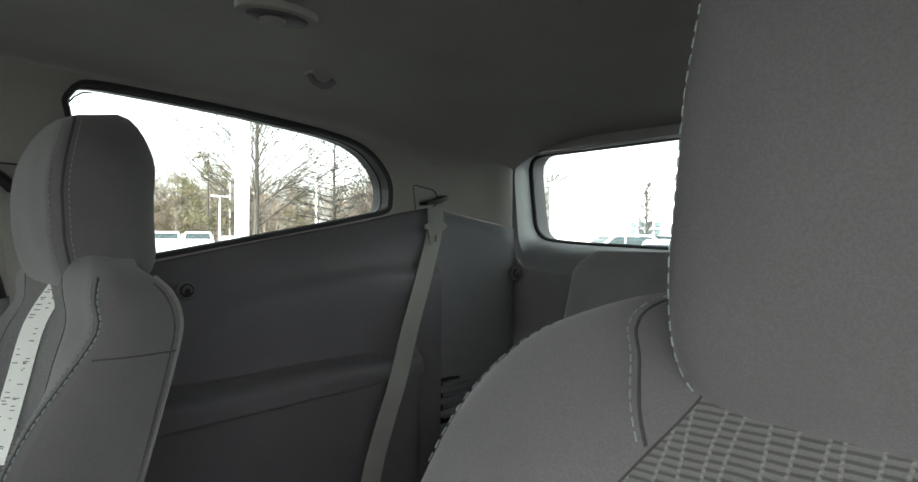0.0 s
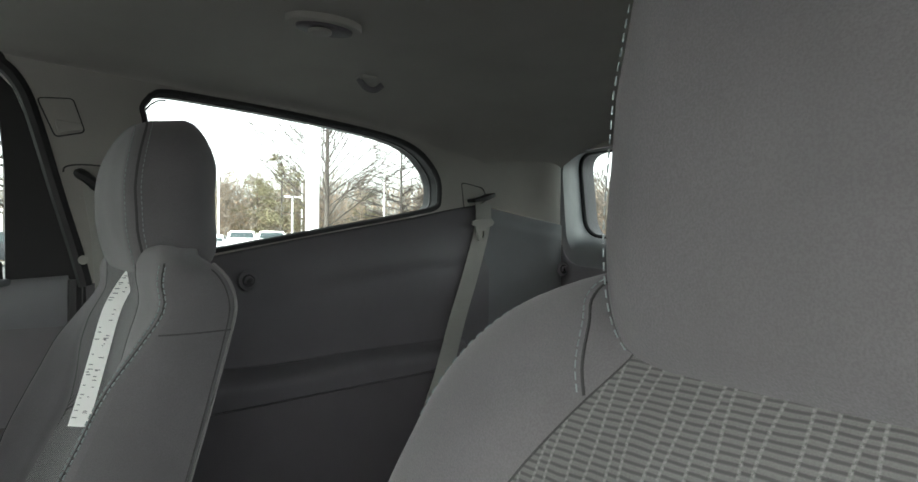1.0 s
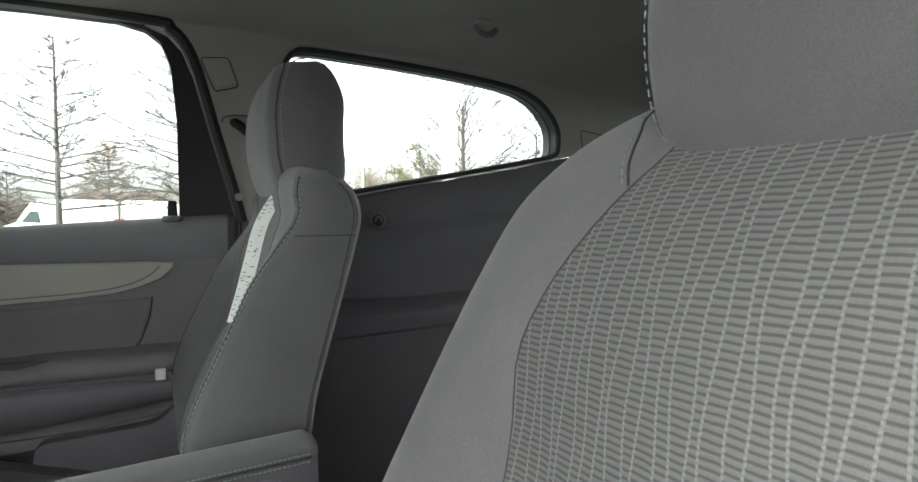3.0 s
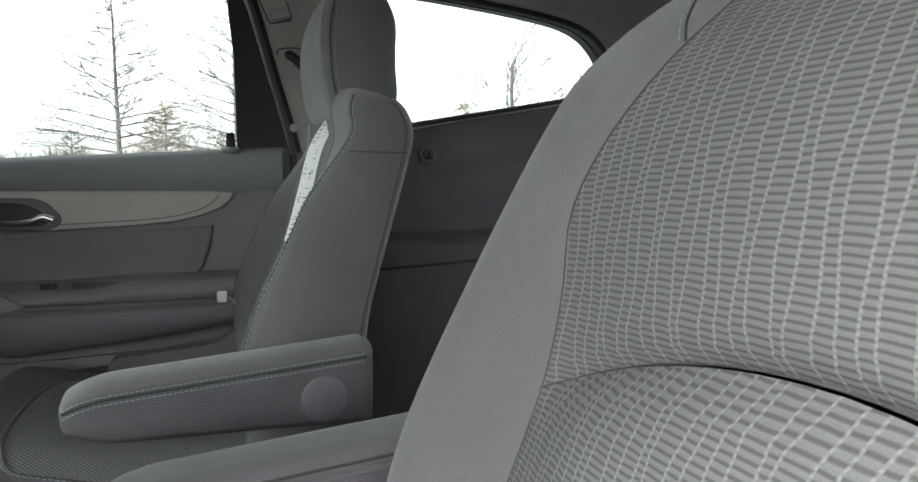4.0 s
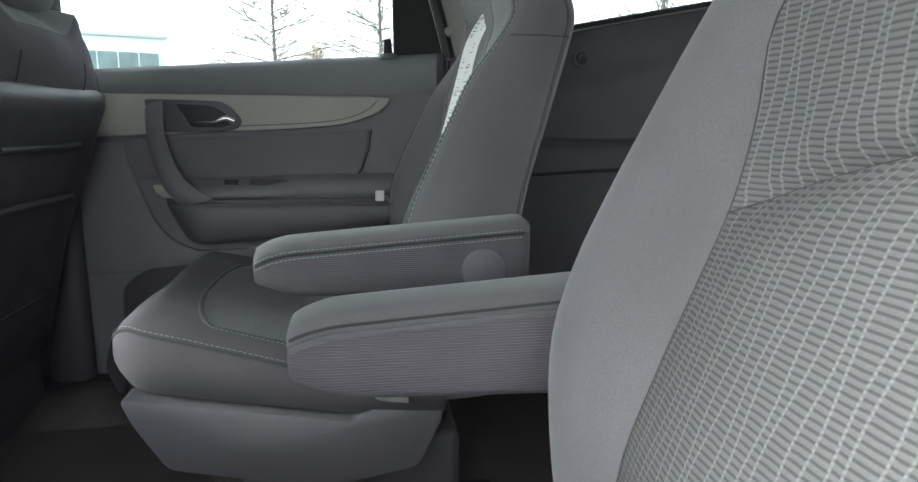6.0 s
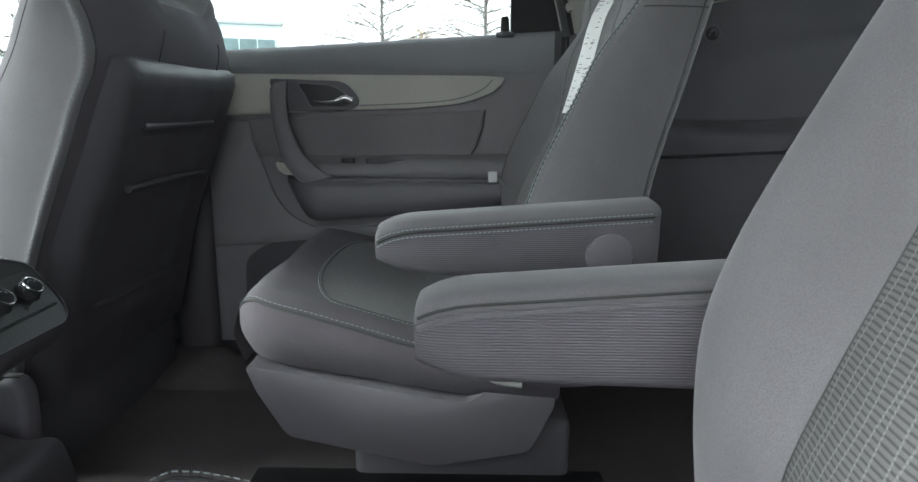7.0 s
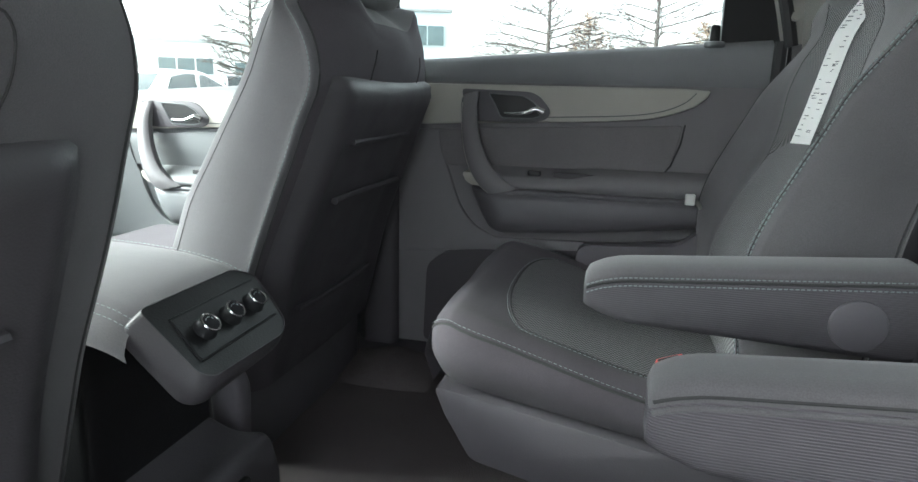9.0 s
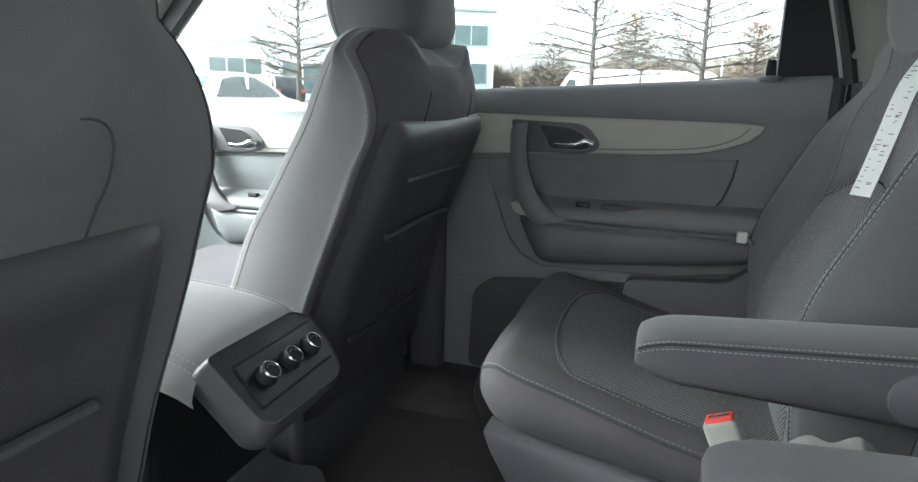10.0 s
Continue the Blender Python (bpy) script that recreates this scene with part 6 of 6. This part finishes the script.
class Sticks:
    """Gathers thin tapered branches and leaves as raw triangles."""

    def __init__(self):
        self.v, self.f = [], []

    def stick(self, a, b, r0, r1, n=3):
        a, b = np.array(a), np.array(b)
        d = b - a
        d = d / (np.linalg.norm(d) + 1e-9)
        u = np.cross(d, (0.31, 0.77, 0.55))
        u /= np.linalg.norm(u) + 1e-9
        w = np.cross(d, u)
        i = len(self.v)
        for p, r in ((a, r0), (b, r1)):
            for k in range(n):
                t = 2 * math.pi * k / n
                self.v.append(tuple(p + r * (math.cos(t) * u + math.sin(t) * w)))
        for k in range(n):
            self.f.append((i + k, i + (k + 1) % n, i + n + (k + 1) % n, i + n + k))

    def leaf(self, p, s, rnd):
        i = len(self.v)
        a = np.array([rnd.gauss(0, 1) for _ in range(3)])
        b = np.array([rnd.gauss(0, 1) for _ in range(3)])
        a, b = a / np.linalg.norm(a) * s, b / np.linalg.norm(b) * s * 0.6
        p = np.array(p)
        for q in (p - a, p + b, p + a, p - b):
            self.v.append(tuple(q))
        self.f.append((i, i + 1, i + 2, i + 3))

    def bm(self):
        me = bpy.data.meshes.new("tmp")
        me.from_pydata(self.v, [], self.f)
        b = bmesh.new()
        b.from_mesh(me)
        bpy.data.meshes.remove(me)
        return b


def limb(st, p, d, length, r, depth, rnd, tips, droop=0.0, n=5):
    """A branch of several bent lengths that throws smaller ones."""
    p, d = np.array(p, float), np.array(d, float)
    seg = length / n
    for i in range(n):
        d = d + np.array([rnd.gauss(0, 0.05), rnd.gauss(0, 0.05), rnd.gauss(0, 0.03) + droop])
        d /= np.linalg.norm(d)
        q = p + d * seg
        st.stick(p, q, r * (1 - i / n * 0.75), r * (1 - (i + 1) / n * 0.75))
        if depth > 0 and i >= 1:
            for _ in range(2 if depth > 1 else 3):
                e = d * 0.95 + np.array([rnd.gauss(0, 0.42), rnd.gauss(0, 0.42), rnd.gauss(0.03, 0.22)])
                e /= np.linalg.norm(e)
                limb(st, p + (q - p) * rnd.random(), e, length * rnd.uniform(0.30, 0.48), max(r * 0.42, 0.017), depth - 1, rnd, tips, droop * 0.5, 3)
        p = q
    tips.append(p)


def bare_tree(x, y, h, spread, label, seed, shape="oak", leaves=0):
    rnd = random.Random(seed)
    root = thing("tree", (x, y, 0), label, "tree", "bare trees")
    lean = (rnd.gauss(0, 0.05), rnd.gauss(0, 0.05))
    tp = [(x + lean[0] * t * h * 0.2, y + lean[1] * t * h * 0.2, t * h * (0.96 if shape == "oak" else 0.75)) for t in np.linspace(0, 1, 9)]
    part("trunk", tube(tp, list(np.interp(np.linspace(0, 1, 9), [0, 1], [h * 0.0155, 0.03 if shape == "oak" else h * 0.009])), 8), BARK, root)
    st, tips = Sticks(), []
    if shape == "oak":
        for k in range(44):
            t = 0.20 + 0.78 * (k / 43)
            a = k * 2.4 + rnd.gauss(0, 0.3)
            ln = spread * (1.12 - t) * rnd.uniform(0.75, 1.1)
            up = 0.02 + 0.55 * t
            limb(st, (x, y, t * h * 0.96), (math.cos(a), math.sin(a), up), ln, 0.070 * (1.2 - t), 2, rnd, tips, -0.004)
    else:
        for k in range(30):
            t = 0.22 + 0.78 * (k / 29)
            a = k * 2.4 + rnd.gauss(0, 0.3)
            limb(st, (x, y, t * h * 0.75), (math.cos(a), math.sin(a), 0.45 + 0.8 * t), spread * rnd.uniform(0.9, 1.3) * (1.2 - 0.45 * t), 0.05 * (1.3 - 0.6 * t), 2, rnd, tips, 0.02, 6)
    part("crown", st.bm(), TWIG, root, "bare branches and twigs", flat=True)
    if leaves:
        lf = Sticks()
        for _ in range(leaves):
            p = rnd.choice(tips)
            lf.leaf(p + np.array([rnd.gauss(0, 0.18) for _ in range(3)]), rnd.uniform(0.05, 0.10), rnd)
        part("leaves", lf.bm(), LEAF, root, "withered brown leaves", flat=True)
    return root


bare_tree(-4.35, 34.2, 10.4, 4.9, "bare young oak with level branches on the grass strip", 11)
bare_tree(1.05, 34.6, 10.8, 5.2, "bare young oak with level branches on the grass strip", 12)
bare_tree(-3.1, 46.0, 6.6, 3.0, "small oak with withered brown leaves", 13, leaves=2600)
bare_tree(4.6, 47.0, 6.2, 3.0, "small oak with withered brown leaves", 14, leaves=2600)
bare_tree(-9.6, 52.0, 5.2, 2.6, "bare small tree beyond the parking ground", 19)
x, y = polar(25.2, 42)
bare_tree(x, y, 12.0, 4.6, "tall bare tree with spreading crown", 15, "round")
x, y = polar(31.8, 46)
bare_tree(x, y, 9.6, 4.6, "bare young oak with level branches", 16)
x, y = polar(35.5, 50)
bare_tree(x, y, 7.0, 3.2, "bare bushy tree by the parking ground", 17, "round", leaves=500)
x, y = polar(-32.2, 27)
bare_tree(x, y, 7.6, 2.2, "slim bare tree before the showroom", 18)
x, y = polar(59, 46)
bare_tree(x, y, 6.4, 0.8, "slim bare tree before the white building", 20, "round")
x, y = polar(50.0, 60)
bare_tree(x, y, 8.0, 3.6, "bare tree beside the white building", 21, "round")


def evergreen(x, y, h, w, seed):
    rnd = random.Random(seed)
    root = thing("tree", (x, y, 0), "dark green conifer at the edge of the woods", "tree", "conifers")
    part("trunk", tube([(x, y, 0), (x, y, h)], [0.16, 0.02], 7), BARK, root)
    st = Sticks()
    clumps = []
    for k in range(46):
        t = rnd.random() ** 0.75
        r = w * (0.25 + 0.75 * (1 - t) ** 0.7) * rnd.uniform(0.3, 1.0)
        a = rnd.random() * 2 * math.pi
        clumps.append((x + r * math.cos(a), y + r * math.sin(a), h * (0.10 + 0.88 * t), rnd.uniform(0.45, 1.0) * (1.25 - 0.6 * t)))
        st.stick((x, y, clumps[-1][2] - 0.3), clumps[-1][:3], 0.05, 0.02)
    for cx, cy, cz, cr in clumps:
        for _ in range(80):
            st.leaf((cx + rnd.gauss(0, cr * 0.6), cy + rnd.gauss(0, cr * 0.6), cz + rnd.gauss(0, cr * 0.38)), rnd.uniform(0.06, 0.15), rnd)
    part("crown", st.bm(), PINE, root, flat=True)


for az, d, h, w, sd in ((21.4, 66, 9.5, 4.2, 31), (19.4, 72, 7.5, 3.6, 32), (28.6, 74, 6.5, 3.4, 33)):
    x, y = polar(az, d)
    evergreen(x, y, h, w, sd)

# the far woods: many thin bare trees in one tangle
rnd = random.Random(77)
# paler and greyer than BARK and TWIG: distance haze put into the colour
WOODS = plain("hazed_far_bark", (0.13, 0.108, 0.088), 0.95, 0, 0.25, 0.2)
wood, brown = Sticks(), Sticks()
for k in range(430):
    az = rnd.uniform(-24, 67)
    d = rnd.uniform(68, 92)
    x, y = polar(az, d)
    h = rnd.uniform(6.4, 10.0) * (1.0 if az > 12 else 0.42 if az < -6 else 0.55)
    wood.stick((x, y, 0), (x + rnd.gauss(0, 0.3), y, h * 0.8), 0.11, 0.04)
    for _ in range(26):
        z = h * rnd.uniform(0.22, 0.85)
        p = np.array([x, y, z])
        d1 = np.array([rnd.gauss(0, 0.6), rnd.gauss(0, 0.6), rnd.uniform(0.3, 1.0)])
        q = p + d1 / np.linalg.norm(d1) * rnd.uniform(0.8, 2.2)
        wood.stick(p, q, 0.05, 0.025)
        for _ in range(4):
            d2 = d1 * 0.6 + np.array([rnd.gauss(0, 0.6) for _ in range(3)])
            e = p + (q - p) * rnd.random()
            wood.stick(e, e + d2 / np.linalg.norm(d2) * rnd.uniform(0.4, 1.1), 0.026, 0.014)
    if rnd.random() < 0.75:
        for _ in range(200):
            a, r = rnd.random() * 6.3, abs(rnd.gauss(0, 1.5))
            brown.leaf((x + r * math.cos(a), y + r * math.sin(a), h * rnd.uniform(0.1, 0.75)), rnd.uniform(0.06, 0.14), rnd)
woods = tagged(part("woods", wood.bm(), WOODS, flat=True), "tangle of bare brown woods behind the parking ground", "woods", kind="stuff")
scrub = tagged(part("undergrowth", brown.bm(), LEAF, flat=True), "brown leafy undergrowth in the woods", "undergrowth", kind="stuff")

# buildings
STUCCO = plain("white_render", (0.74, 0.75, 0.74), 0.9, 0, 0.03, 1)
CLAD = plain("pale_blue_cladding", (0.42, 0.50, 0.53), 0.6, 0, 0.04, 1)
SHOP_GLASS = plain("shop_glass", (0.10, 0.14, 0.15), 0.1, 0, 0.15, 1)
ROOF = plain("grey_roof_edge", (0.35, 0.37, 0.38), 0.7)


def building(label, cx, cy, turn, lx, ly, h, mat, windows, name="commercial_building"):
    """A flat-roofed block; windows are (u0, u1, z0, z1, columns, rows) on its front, u along it."""
    root = thing(name, (0, 0, 0), label, "building")
    part("wall", box((-lx / 2, -ly / 2, 0), (lx / 2, ly / 2, h)), mat, root)
    part("roof", box((-lx / 2 - 0.15, -ly / 2 - 0.15, h), (lx / 2 + 0.15, ly / 2 + 0.15, h + 0.35), 0.04), ROOF, root)
    for u0, u1, z0, z1, nc, nr in windows:
        fr = part("window", box((u0, -ly / 2 - 0.06, z0), (u1, -ly / 2 + 0.02, z1)), mat if nc * nr > 1 else SHOP_GLASS, root)
        for i in range(nc):
            for j in range(nr):
                du, dz = (u1 - u0) / nc, (z1 - z0) / nr
                part("pane", box((u0 + i * du + 0.06, -ly / 2 - 0.09, z0 + j * dz + 0.06), (u0 + (i + 1) * du - 0.06, -ly / 2 - 0.03, z0 + (j + 1) * dz - 0.06)), SHOP_GLASS, fr)
    root.matrix_world = pose(cx, cy, 0, 0, 0, turn)
    return root


x, y = polar(60.5, 56)
building("white rendered commercial building with a gridded window", x, y, -60, 17.5, 10, 5.6, STUCCO, [(-2.6, -0.2, 1.2, 2.9, 4, 3), (4.0, 6.0, 1.0, 2.8, 3, 3)])
x, y = polar(-22.4, 74)
building("pale blue clad office building with window bands", x, y, 20, 17, 12, 8.9, CLAD, [(-7.5, 7.8, 5.6, 7.6, 9, 1), (-7.5, 7.8, 1.8, 3.9, 9, 1)])
x, y = polar(-37.5, 62)
building("pale showroom with wide shop windows", x, y, 37, 26, 14, 4.3, STUCCO, [(-11, -3, 0.5, 3.0, 5, 1), (-1.5, 2.5, 0.4, 3.2, 3, 1), (4, 12, 0.5, 3.0, 5, 1)], "showroom")
x, y = polar(33.2, 84)
building("low white shed beyond the woods", x, y, -33, 9, 6, 3.6, STUCCO, [(-2, 2, 1.0, 2.2, 1, 1)], "shed")
